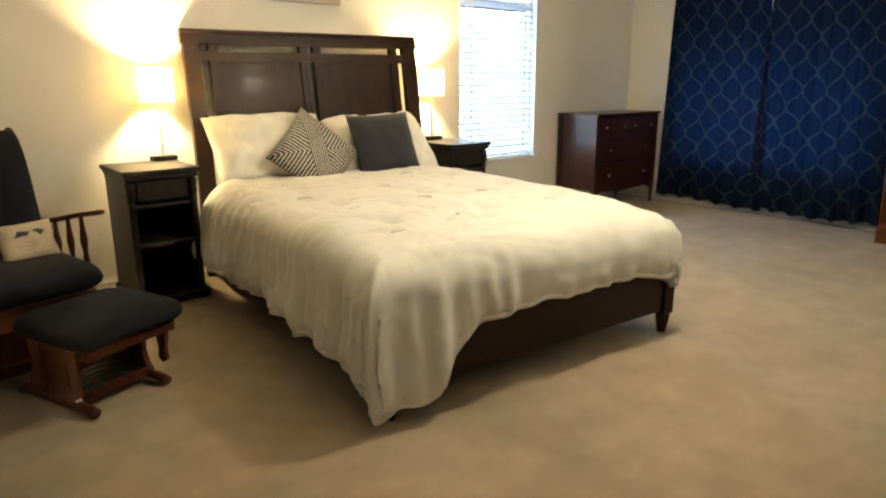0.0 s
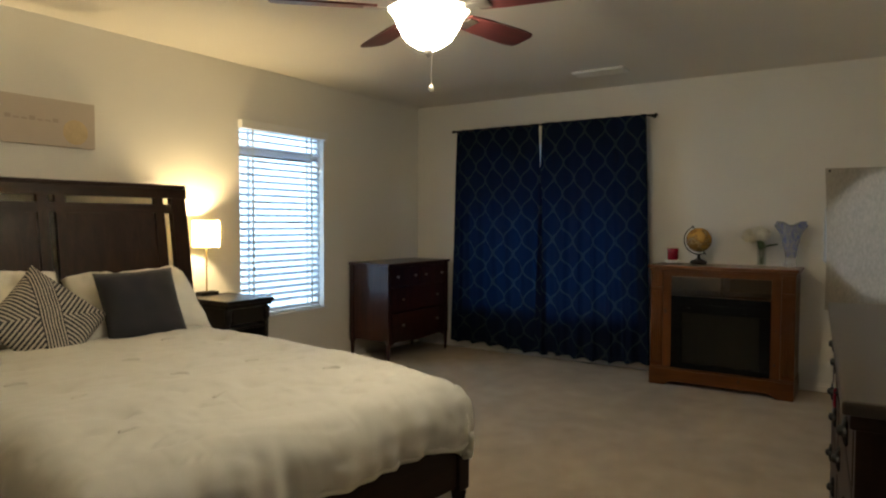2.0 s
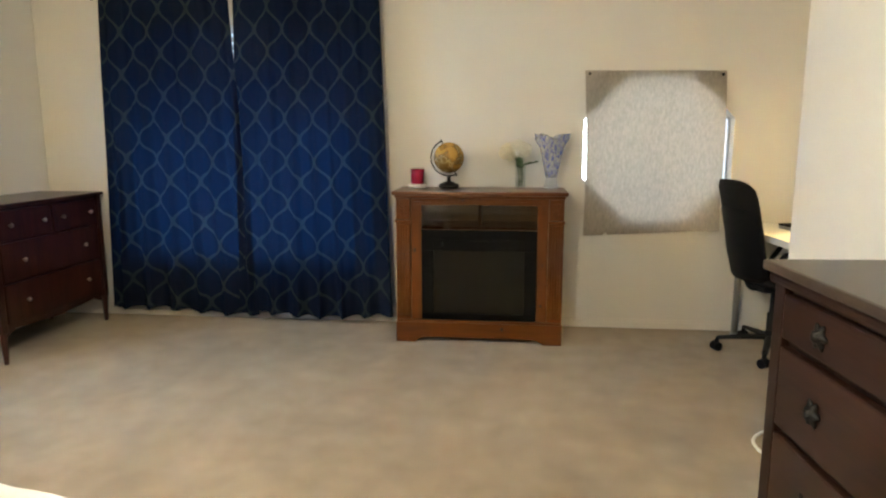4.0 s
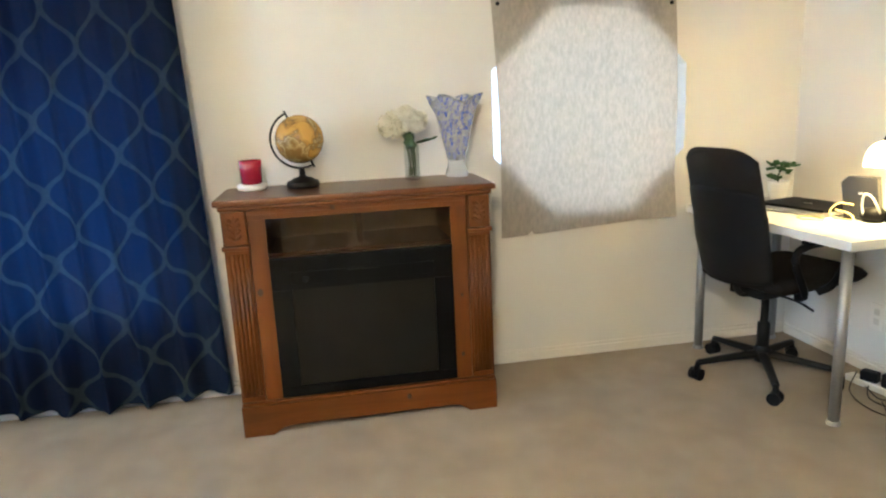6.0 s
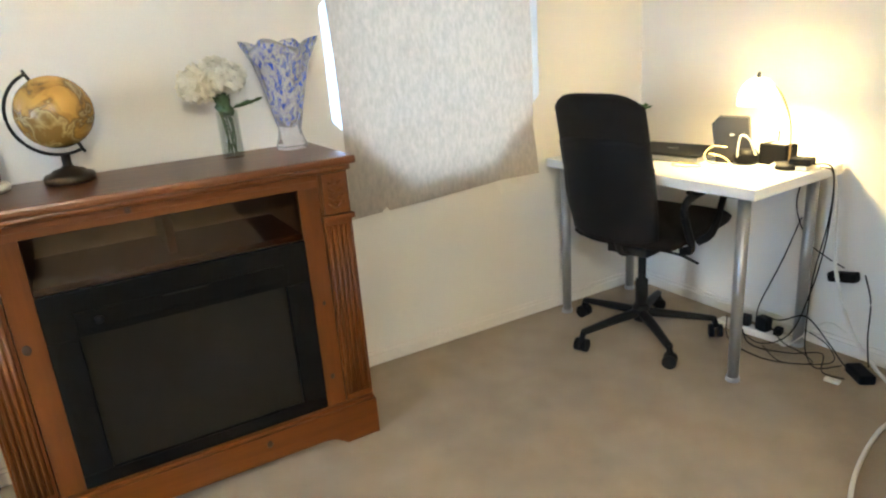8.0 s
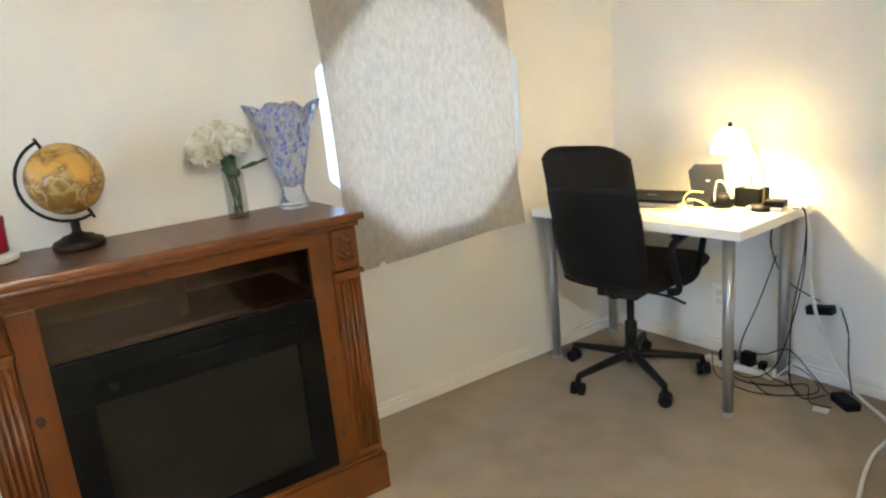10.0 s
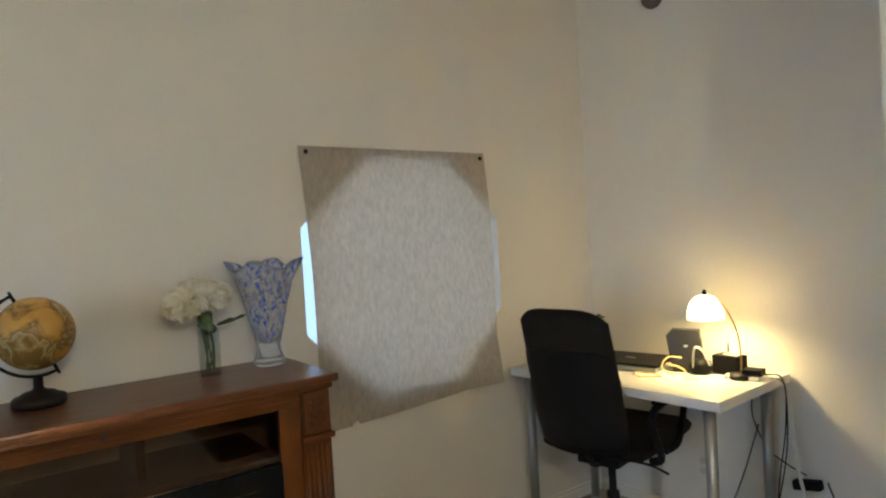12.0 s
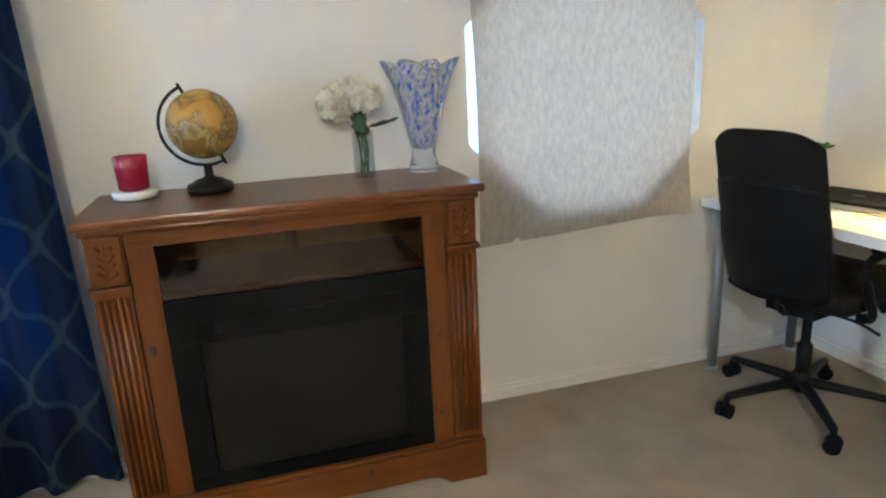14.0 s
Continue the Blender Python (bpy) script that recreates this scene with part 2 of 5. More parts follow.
def stripe_cloth():
    """Woven cloth in four fields of black and cream stripes."""
    m, n, l, b = nodes("striped_cloth")
    uv, sep = n.new("ShaderNodeUVMap"), n.new("ShaderNodeSeparateXYZ")
    l.new(uv.outputs[0], sep.inputs[0])

    def op(kind, a, c=None):
        k = n.new("ShaderNodeMath")
        k.operation = kind
        for i, v in enumerate((a, c)):
            if v is None:
                continue
            if isinstance(v, (int, float)):
                k.inputs[i].default_value = v
            else:
                l.new(v, k.inputs[i])
        return k.outputs[0]

    x, y = op("SUBTRACT", sep.outputs[0], 0.5), op("SUBTRACT", sep.outputs[1], 0.5)
    a, d = op("ADD", x, y), op("SUBTRACT", x, y)
    band = op("LESS_THAN", op("ABSOLUTE", d), 0.17)
    pick = op("GREATER_THAN", op("MULTIPLY", a, d), 0.0)
    mx = n.new("ShaderNodeMix")
    mx.data_type = "FLOAT"
    l.new(pick, mx.inputs["Factor"])
    l.new(x, mx.inputs["A"])
    l.new(y, mx.inputs["B"])
    m2 = n.new("ShaderNodeMix")
    m2.data_type = "FLOAT"
    l.new(band, m2.inputs["Factor"])
    l.new(mx.outputs["Result"], m2.inputs["A"])
    l.new(d, m2.inputs["B"])
    tn = n.new("ShaderNodeTexNoise")
    tn.inputs["Scale"].default_value, tn.inputs["Detail"].default_value = 40, 3
    l.new(uv.outputs[0], tn.inputs["Vector"])
    s = op("SINE", op("ADD", op("MULTIPLY", m2.outputs["Result"], 135.0), op("MULTIPLY", tn.outputs["Fac"], 2.2)))
    mr = n.new("ShaderNodeMapRange")
    mr.inputs["From Min"].default_value, mr.inputs["From Max"].default_value = -0.3, 0.4
    l.new(s, mr.inputs["Value"])
    c = n.new("ShaderNodeMix")
    c.data_type = "RGBA"
    c.inputs["A"].default_value, c.inputs["B"].default_value = (0.025, 0.028, 0.040, 1), (0.50, 0.46, 0.40, 1)
    l.new(mr.outputs[0], c.inputs["Factor"])
    l.new(c.outputs["Result"], b.inputs["Base Color"])
    b.inputs["Roughness"].default_value = 0.95
    bp = n.new("ShaderNodeBump")
    bp.inputs["Strength"].default_value, bp.inputs["Distance"].default_value = 0.5, 0.003
    l.new(s, bp.inputs["Height"])
    l.new(bp.outputs[0], b.inputs["Normal"])
    return m


def globe_mat():
    """An antique globe: ochre sea, brown and olive land."""
    m, n, l, b = nodes("globe_map")
    tc = n.new("ShaderNodeTexCoord")
    t = n.new("ShaderNodeTexNoise")
    t.inputs["Scale"].default_value, t.inputs["Detail"].default_value, t.inputs["Distortion"].default_value = 13, 6, 0.6
    l.new(tc.outputs["Object"], t.inputs["Vector"])
    cr = n.new("ShaderNodeValToRGB")
    e = cr.color_ramp.elements
    e[0].position, e[0].color = 0.0, (0.46, 0.26, 0.05, 1)
    e[1].position, e[1].color = 1.0, (0.16, 0.10, 0.03, 1)
    for p, c in ((0.40, (0.50, 0.29, 0.06, 1)), (0.47, (0.34, 0.19, 0.04, 1)), (0.50, (0.17, 0.105, 0.035, 1)), (0.53, (0.40, 0.30, 0.12, 1)), (0.60, (0.20, 0.12, 0.03, 1))):
        k = e.new(p)
        k.color = c
    l.new(t.outputs["Fac"], cr.inputs["Fac"])
    l.new(cr.outputs[0], b.inputs["Base Color"])
    b.inputs["Roughness"].default_value = 0.25
    return m


def wrinkled(name, colour, scale):
    """Soft cotton with long creases and a fine weave."""
    m = mat(name, colour, 0.92, var=0.04, scale=5, fine=260, sheen=0.2)
    n, l = m.node_tree.nodes, m.node_tree.links
    tc, mp = n.new("ShaderNodeTexCoord"), n.new("ShaderNodeMapping")
    mp.inputs["Scale"].default_value = (1.6, 0.75, 1.0)
    mp.inputs["Rotation"].default_value = (0, 0, 0.5)
    l.new(tc.outputs["Object"], mp.inputs[0])
    t, f = n.new("ShaderNodeTexNoise"), n.new("ShaderNodeTexNoise")
    t.noise_type = "RIDGED_MULTIFRACTAL"
    t.inputs["Scale"].default_value, t.inputs["Detail"].default_value, t.inputs["Distortion"].default_value = scale, 3, 0.5
    f.inputs["Scale"].default_value = 300
    l.new(mp.outputs[0], t.inputs["Vector"])
    l.new(tc.outputs["Object"], f.inputs["Vector"])
    b1, b2 = n.new("ShaderNodeBump"), n.new("ShaderNodeBump")
    b1.inputs["Strength"].default_value, b1.inputs["Distance"].default_value = 0.55, 0.014
    b2.inputs["Strength"].default_value, b2.inputs["Distance"].default_value = 0.2, 0.001
    l.new(t.outputs["Fac"], b1.inputs["Height"])
    l.new(f.outputs["Fac"], b2.inputs["Height"])
    l.new(b1.outputs[0], b2.inputs["Normal"])
    l.new(b2.outputs[0], n["Principled BSDF"].inputs["Normal"])
    return m


WALL = mat("wall_paint", (0.76, 0.735, 0.68), 0.75, var=0.03, scale=1.5, fine=170, bump=0.25)
CEIL = mat("ceiling_paint", (0.74, 0.71, 0.65), 0.85, var=0.03, scale=2, fine=90, bump=0.5)
TRIM = mat("trim_paint", (0.78, 0.75, 0.69), 0.4, var=0.04, scale=3, fine=60)
WHITE = mat("white_paint", (0.80, 0.79, 0.76), 0.35, var=0.03, scale=6, fine=90)
VINYL = mat("window_vinyl", (0.82, 0.83, 0.84), 0.35, var=0.02)
SLAT = cloth_through("blind_slat", (0.78, 0.80, 0.83), (0.72, 0.80, 0.90), 0.36)
CARPET = carpet_mat()
ESPRESSO = wood("espresso_wood", (0.012, 0.0050, 0.0030), (0.026, 0.0100, 0.0055), 0.46, 2, coat=0.02, spec=0.18)
ESPRESSO_X = wood("espresso_wood_across", (0.012, 0.0050, 0.0030), (0.026, 0.0100, 0.0055), 0.46, 0, coat=0.02, spec=0.18)
BLACKWOOD = wood("black_wood", (0.006, 0.0045, 0.0035), (0.015, 0.011, 0.008), 0.45, 2, coat=0.03)
MAHOGANY = wood("mahogany", (0.018, 0.005, 0.0035), (0.050, 0.014, 0.009), 0.3, 2, coat=0.3)
CHERRY = wood("cherry_wood", (0.040, 0.009, 0.0045), (0.095, 0.024, 0.011), 0.42, 2, coat=0.08)
PINE_Y = wood("stained_pine_across", (0.074, 0.0205, 0.0022), (0.113, 0.033, 0.0032), 0.42, 1, 0.8, True, 0.08)
PINE_Z = wood("stained_pine_upright", (0.074, 0.0205, 0.0022), (0.113, 0.033, 0.0032), 0.42, 2, 0.8, True, 0.08)
MANTEL = wood("mantel_pine", (0.080, 0.025, 0.007), (0.145, 0.049, 0.014), 0.34, 1, 0.8, False, 0.2)
NAVY = mat("navy_cloth", (0.0115, 0.0118, 0.019), 0.95, var=0.25, scale=10, fine=400, bump=0.4, sheen=0.2)
CHARCOAL = mat("charcoal_cloth", (0.030, 0.033, 0.042), 0.95, var=0.25, scale=6, fine=380, bump=0.4, sheen=0.15)
DUVET = wrinkled("cream_cotton", (0.67, 0.65, 0.60), 7.0)
LINEN = wrinkled("pillow_cotton", (0.78, 0.76, 0.70), 9.0)
STRIPE = stripe_cloth()
CURTAIN = curtain_mat()
PAPER = cloth_through("window_paper", (0.56, 0.52, 0.46), (0.37, 0.315, 0.25), 0.5, (1, 12, 5.5), 6.0, 0.30)
SHADE = cloth_through("lamp_shade", (0.85, 0.78, 0.60), (0.98, 0.84, 0.54), 0.80)
def bowl_mat():
    """Thin frosted glass: part of the light goes straight through."""
    m = cloth_through("bowl_glass", (0.9, 0.9, 0.88), (0.98, 0.96, 0.92), 0.92)
    n, l = m.node_tree.nodes, m.node_tree.links
    out = n["Material Output"]
    src = out.inputs["Surface"].links[0].from_socket
    tr, mix = n.new("ShaderNodeBsdfTransparent"), n.new("ShaderNodeMixShader")
    tr.inputs[0].default_value = (0.98, 0.97, 0.94, 1)
    mix.inputs[0].default_value = 0.5
    l.new(src, mix.inputs[1])
    l.new(tr.outputs[0], mix.inputs[2])
    l.new(mix.outputs[0], out.inputs["Surface"])
    return m


BOWLGLASS = bowl_mat()
FROST = cloth_through("frosted_glass", (0.9, 0.9, 0.88), (0.98, 0.96, 0.92), 0.92)
GLASS = glass_mat("clear_glass", (0.95, 0.98, 0.97))
def clear_mat(name="clear_thin_glass", tint=(0.93, 0.95, 0.94)):
    """Thin glass, clear or tinted."""
    m, n, l, b = nodes(name)
    tr, g, mix = n.new("ShaderNodeBsdfTransparent"), n.new("ShaderNodeBsdfGlossy"), n.new("ShaderNodeMixShader")
    tr.inputs[0].default_value = (*tint, 1)
    g.inputs["Roughness"].default_value = 0.03
    mix.inputs[0].default_value = 0.07
    l.new(tr.outputs[0], mix.inputs[1])
    l.new(g.outputs[0], mix.inputs[2])
    l.new(mix.outputs[0], n["Material Output"].inputs["Surface"])
    return m


CLEAR = clear_mat()
SPECK = speckled_glass()
BLACKGLASS = mat("dark_glass", (0.012, 0.011, 0.010), 0.10, var=0.1)
SMOKED = mat("smoked_screen", (0.010, 0.0085, 0.0062), 0.4, var=0.12, scale=5, spec=0.08)
INSERT = mat("matt_black_insert", (0.003, 0.003, 0.003), 0.5, var=0.15, spec=0.04)
BLACKMETAL = mat("black_metal", (0.008, 0.008, 0.008), 0.5, spec=0.2, var=0.2)
BLACKPLASTIC = mat("black_plastic", (0.007, 0.007, 0.008), 0.5, spec=0.1, var=0.15, fine=300, bump=0.1)
MESHCLOTH = mat("black_mesh_cloth", (0.0095, 0.0078, 0.0072), 0.8, spec=0.16, var=0.25, scale=20, fine=500, bump=0.4)
STEEL = mat("grey_metal", (0.36, 0.36, 0.36), 0.4, 0.7, var=0.08)
NICKEL = mat("brushed_nickel", (0.55, 0.52, 0.48), 0.3, 1.0, var=0.08)
BRASS = mat("aged_brass", (0.40, 0.28, 0.12), 0.35, 1.0, var=0.15)
RED = mat("red_glass", (0.28, 0.008, 0.03), 0.12, var=0.1, spec=0.6)
DARKNAVY = mat("dark_navy_upholstery", (0.008, 0.009, 0.014), 0.95, spec=0.15, var=0.3, scale=10, fine=400, bump=0.4)
GREEN = mat("leaf_green", (0.045, 0.12, 0.025), 0.5, var=0.35, scale=30)
STEM = mat("stem_green", (0.05, 0.09, 0.03), 0.5, var=0.3, scale=30)
PETAL = cloth_through("petal", (0.84, 0.81, 0.72), (0.8, 0.78, 0.66), 0.3)
PETAL_Y = cloth_through("cream_petal", (0.80, 0.75, 0.60), (0.8, 0.74, 0.58), 0.3)
CANVAS = mat("canvas_print", (0.50, 0.43, 0.36), 0.85, var=0.06, scale=6, fine=300, bump=0.2)
CANVAS_INK = mat("canvas_ink", (0.40, 0.33, 0.27), 0.85, var=0.1)
CANVAS_YEL = mat("canvas_yellow", (0.55, 0.43, 0.25), 0.85, var=0.15, scale=12)
INK = mat("dark_ink", (0.05, 0.05, 0.06), 0.8, var=0.2)
CABLE_W = mat("white_cable", (0.72, 0.70, 0.64), 0.45, var=0.05)
CABLE_Y = mat("yellow_cable", (0.70, 0.58, 0.26), 0.45, var=0.08)
BURGUNDY = wood("burgundy_blade", (0.030, 0.008, 0.008), (0.075, 0.018, 0.018), 0.35, 0, coat=0.2)
SILVER = mat("silver_plastic", (0.45, 0.46, 0.47), 0.3, 0.5, var=0.05)
GLOBE = globe_mat()
GREYSLAT = mat("grey_slat", (0.10, 0.085, 0.06), 0.6)
KNOT = mat("pine_knot", (0.022, 0.006, 0.0015), 0.5, var=0.3, scale=60)

# ---- mesh helpers ----


def box(bm, x0, x1, y0, y1, z0, z1, bevel=0.0, m=None):
    """Adds a box, with bevelled edges where asked."""
    r = bmesh.ops.create_cube(bm, size=1.0)
    vs = r["verts"]
    for v in vs:
        v.co = Vector(((x0 + x1) / 2 + v.co.x * (x1 - x0), (y0 + y1) / 2 + v.co.y * (y1 - y0), (z0 + z1) / 2 + v.co.z * (z1 - z0)))
    if bevel:
        es = list({e for v in vs for e in v.link_edges})
        r = bmesh.ops.bevel(bm, geom=es, offset=bevel, segments=2, affect="EDGES", profile=0.6)
        vs = list({v for f in r["faces"] for v in f.verts} | {v for v in vs if v.is_valid})
    if m is not None:
        bmesh.ops.transform(bm, matrix=m, verts=vs)
    return bm


def boxed(*a, **k):
    return box(bmesh.new(), *a, **k)


def lathe(profile, n=32, bm=None, centre=(0, 0, 0), cap=True):
    """A turned body from (radius, height) pairs."""
    bm = bm or bmesh.new()
    rings = []
    for r, z in profile:
        rings.append([bm.verts.new((centre[0] + r * math.cos(2 * math.pi * i / n), centre[1] + r * math.sin(2 * math.pi * i / n), centre[2] + z)) for i in range(n)])
    for a, c in zip(rings, rings[1:]):
        for i in range(n):
            bm.faces.new((a[i], a[(i + 1) % n], c[(i + 1) % n], c[i]))
    if cap:
        bm.faces.new(rings[0][::-1])
        bm.faces.new(rings[-1])
    return bm


def rod(a, c, r0, r1=None, n=14, bm=None):
    """A round bar from a to c."""
    bm = bm or bmesh.new()
    a, c = Vector(a), Vector(c)
    r1 = r0 if r1 is None else r1
    q = (c - a).to_track_quat("Z", "Y").to_matrix()
    ends = []
    for p, r in ((a, r0), (c, r1)):
        ends.append([bm.verts.new(p + q @ Vector((r * math.cos(2 * math.pi * i / n), r * math.sin(2 * math.pi * i / n), 0))) for i in range(n)])
    for i in range(n):
        bm.faces.new((ends[0][i], ends[0][(i + 1) % n], ends[1][(i + 1) % n], ends[1][i]))
    bm.faces.new(ends[0][::-1])
    bm.faces.new(ends[1])
    return bm


def smooth_path(points, steps=8):
    """Points along a Catmull-Rom curve."""
    ps = [Vector(p) for p in points]
    ps = [2 * ps[0] - ps[1]] + ps + [2 * ps[-1] - ps[-2]]
    out = []
    for i in range(1, len(ps) - 2):
        p0, p1, p2, p3 = ps[i - 1:i + 3]
        for k in range(steps):
            t = k / steps
            out.append(0.5 * (2 * p1 + (p2 - p0) * t + (2 * p0 - 5 * p1 + 4 * p2 - p3) * t * t + (3 * p1 - p0 - 3 * p2 + p3) * t ** 3))
    out.append(ps[-2])
    return out


def tube(points, r, n=8, bm=None, steps=8, flat=1.0):
    """A bent bar or cable along points; r may be a list of radii."""
    bm = bm or bmesh.new()
    ps = smooth_path(points, steps)
    rings, up = [], Vector((0, 0, 1))
    for i, p in enumerate(ps):
        d = (ps[min(i + 1, len(ps) - 1)] - ps[max(i - 1, 0)]).normalized()
        side = d.cross(up if abs(d.z) < 0.95 else Vector((1, 0, 0))).normalized()
        top = side.cross(d).normalized()
        rr = r if isinstance(r, (int, float)) else r[0] + (r[1] - r[0]) * i / (len(ps) - 1)
        rings.append([bm.verts.new(p + side * rr * math.cos(2 * math.pi * k / n) + top * rr * flat * math.sin(2 * math.pi * k / n)) for k in range(n)])
    for a, c in zip(rings, rings[1:]):
        for k in range(n):
            bm.faces.new((a[k], a[(k + 1) % n], c[(k + 1) % n], c[k]))
    bm.faces.new(rings[0][::-1])
    bm.faces.new(rings[-1])
    return bm


def slab(outline, z0, z1, bm=None, axis="z"):
    """A plate with the given outline, extruded along an axis."""
    bm = bm or bmesh.new()
    put = {"z": lambda p, h: (p[0], p[1], h), "y": lambda p, h: (p[0], h, p[1]), "x": lambda p, h: (h, p[0], p[1])}[axis]
    lo, hi = [bm.verts.new(put(p, z0)) for p in outline], [bm.verts.new(put(p, z1)) for p in outline]
    n = len(outline)
    for i in range(n):
        bm.faces.new((lo[i], lo[(i + 1) % n], hi[(i + 1) % n], hi[i]))
    bm.faces.new(lo[::-1])
    bm.faces.new(hi)
    bmesh.ops.recalc_face_normals(bm, faces=bm.faces)
    return bm


def cushion(w, d, h, n=18, uv=False, crumple=0.01, seed=0.0):
    """A stuffed cushion of w by d with pulled corners, lying flat."""
    bm = bmesh.new()
    layer = bm.loops.layers.uv.new("UVMap")
    tops = {}
    for s in (1, -1):
        for i in range(n + 1):
            for j in range(n + 1):
                u, v = 2 * i / n - 1, 2 * j / n - 1
                if s == -1 and (i in (0, n) or j in (0, n)):
                    tops[s, i, j] = tops[1, i, j]
                    continue
                pull = 1 - 0.07 * (1 - abs(u * v)) * (u * u + v * v) / 1.3
                t = ((1 - u ** 4) * (1 - v ** 4)) ** 0.55
                k = noise.noise(Vector((u * 2.2 + seed, v * 2.2, s * 3 + seed))) * crumple + noise.noise(Vector((u * 6 + seed, v * 4, s * 3 + seed))) * crumple * 0.3
                tops[s, i, j] = bm.verts.new((u * w / 2 * pull, v * d / 2 * pull, s * (h / 2 * t + k * t)))
    for s in (1, -1):
        for i in range(n):
            for j in range(n):
                q = [(i, j), (i + 1, j), (i + 1, j + 1), (i, j + 1)]
                if s == -1:
                    q = q[::-1]
                f = bm.faces.new([tops[s, a, c] for a, c in q])
                for lp, (a, c) in zip(f.loops, q):
                    lp[layer].uv = (a / n, c / n)
    return bm


def pad(w, d, h, n=16, sag=0.0, seed=0.0):
    """A boxy upholstered pad with rounded edges, lying flat."""
    bm = bmesh.new()
    g = {}
    for s in (1, -1):
        for i in range(n + 1):
            for j in range(n + 1):
                u, v = math.sin(math.pi / 2 * (2 * i / n - 1)), math.sin(math.pi / 2 * (2 * j / n - 1))
                if s == -1 and (i in (0, n) or j in (0, n)):
                    g[s, i, j] = g[1, i, j]
                    continue
                k = 1 - 0.06 * (abs(u) * abs(v)) ** 4
                t = ((1 - abs(u) ** 9) * (1 - abs(v) ** 9)) ** 0.45
                wob = noise.noise(Vector((u * 2 + seed, v * 2, s + seed))) * 0.05 * h * t
                crown = 0.18 * h * (1 - u * u) * (1 - v * v) if s > 0 else 0.0
                g[s, i, j] = bm.verts.new((u * w / 2 * k, v * d / 2 * k, s * h * 0.42 * t + crown - sag * u * u + wob))
    for s in (1, -1):
        for i in range(n):
            for j in range(n):
                q = [g[s, i, j], g[s, i + 1, j], g[s, i + 1, j + 1], g[s, i, j + 1]]
                bm.faces.new(q if s == 1 else q[::-1])
    return bm


def finish(name, bm, material, smooth=False):
    me = bpy.data.meshes.new(name)
    if smooth:
        for f in bm.faces:
            f.smooth = True
        if smooth != "all":
            for e in bm.edges:
                if len(e.link_faces) == 2 and e.calc_face_angle(0) > 0.7:
                    e.smooth = False
    bm.to_mesh(me)
    bm.free()
    me.materials.append(material)
    return me


def part(name, bm, material, parent, label="", smooth=False, m=None):
    ob = new(name, finish(name, bm, material, smooth))
    ob.parent = parent
    if m is not None:
        ob.matrix_basis = m
    return tagged(ob, label)


def thing(name, m, label, category, group="", kind=""):
    ob = new(name)
    ob.empty_display_size = 0.1
    ob.matrix_basis = m
    return tagged(ob, label, category, group, kind)


def single(name, bm, material, label, category, group="", kind="", smooth=False, m=None):
    ob = new(name, finish(name, bm, material, smooth))
    if m is not None:
        ob.matrix_basis = m
    return tagged(ob, label, category, group, kind)

# ---- the room ----
E_X, N_Y, S_Y, A_Y, A_X, W_X, R_Y, R_X, TOP = 6.605, 4.0, -0.45, -1.335, 4.95, -0.9, -1.9, 1.85, 2.49
T = 0.16

single("floor", boxed(W_X - T, E_X + T, R_Y - T, N_Y + T, -0.12, 0.0), CARPET, "beige cut-pile carpet with faint tread marks", "floor", kind="structure")
single("ceiling", boxed(W_X - T, E_X + T, R_Y - T, N_Y + T, TOP, TOP + 0.12), CEIL, "off-white textured ceiling", "ceiling", kind="structure")


def structure(name, bm, material, label, category):
    return single(name, bm, material, label, category, kind="structure")


WN = (4.24, 5.16, 0.53, 2.05)
bm = boxed(W_X - T, WN[0], N_Y, N_Y + T, 0, TOP)
box(bm, WN[1], E_X + T, N_Y, N_Y + T, 0, TOP)
box(bm, WN[0], WN[1], N_Y, N_Y + T, 0, WN[2])
box(bm, WN[0], WN[1], N_Y, N_Y + T, WN[3], TOP)
structure("wall_north", bm, WALL, "cream painted wall behind the bed", "wall")

WE = (1.66, 3.30, 0.50, 2.06)
OC, OH, OQ = (-0.252, 1.2), 0.475, 0.62
bm = boxed(E_X, E_X + T, WE[1], N_Y, 0, TOP)
box(bm, E_X, E_X + T, WE[0], WE[1], 0, WE[2])
box(bm, E_X, E_X + T, WE[0], WE[1], WE[3], TOP)
box(bm, E_X, E_X + T, OC[0] + OQ, WE[0], 0, TOP)
box(bm, E_X, E_X + T, A_Y - T, OC[0] - OQ, 0, TOP)
box(bm, E_X, E_X + T, OC[0] - OQ, OC[0] + OQ, 0, OC[1] - OQ)
box(bm, E_X, E_X + T, OC[0] - OQ, OC[0] + OQ, OC[1] + OQ, TOP)
angles = [math.pi / 8 + k * math.pi / 4 for k in range(8)]
ring = [(OH / math.cos(math.pi / 8) * math.cos(a), OH / math.cos(math.pi / 8) * math.sin(a)) for a in angles]
for k in range(8):
    (y0, z0), (y1, z1) = ring[k], ring[(k + 1) % 8]
    s = OQ / OH
    quad = [(y0, z0), (y1, z1), (y1 * s, z1 * s), (y0 * s, z0 * s)]
    if k % 2 == 0:
        cx, cz = math.copysign(OQ, y0 + y1), math.copysign(OQ, z0 + z1)
        quad = [(y0, z0), (y1, z1), (y1 * s, z1 * s), (cx, cz), (y0 * s, z0 * s)]
    slab([(OC[0] + a, OC[1] + c) for a, c in quad], E_X, E_X + T, bm, "x")
structure("wall_east", bm, WALL, "off-white painted wall with a window and an octagonal window", "wall")
structure("wall_alcove_south", boxed(A_X - T, E_X + T, A_Y - T, A_Y, 0, TOP), WALL, "cream painted wall behind the desk", "wall")
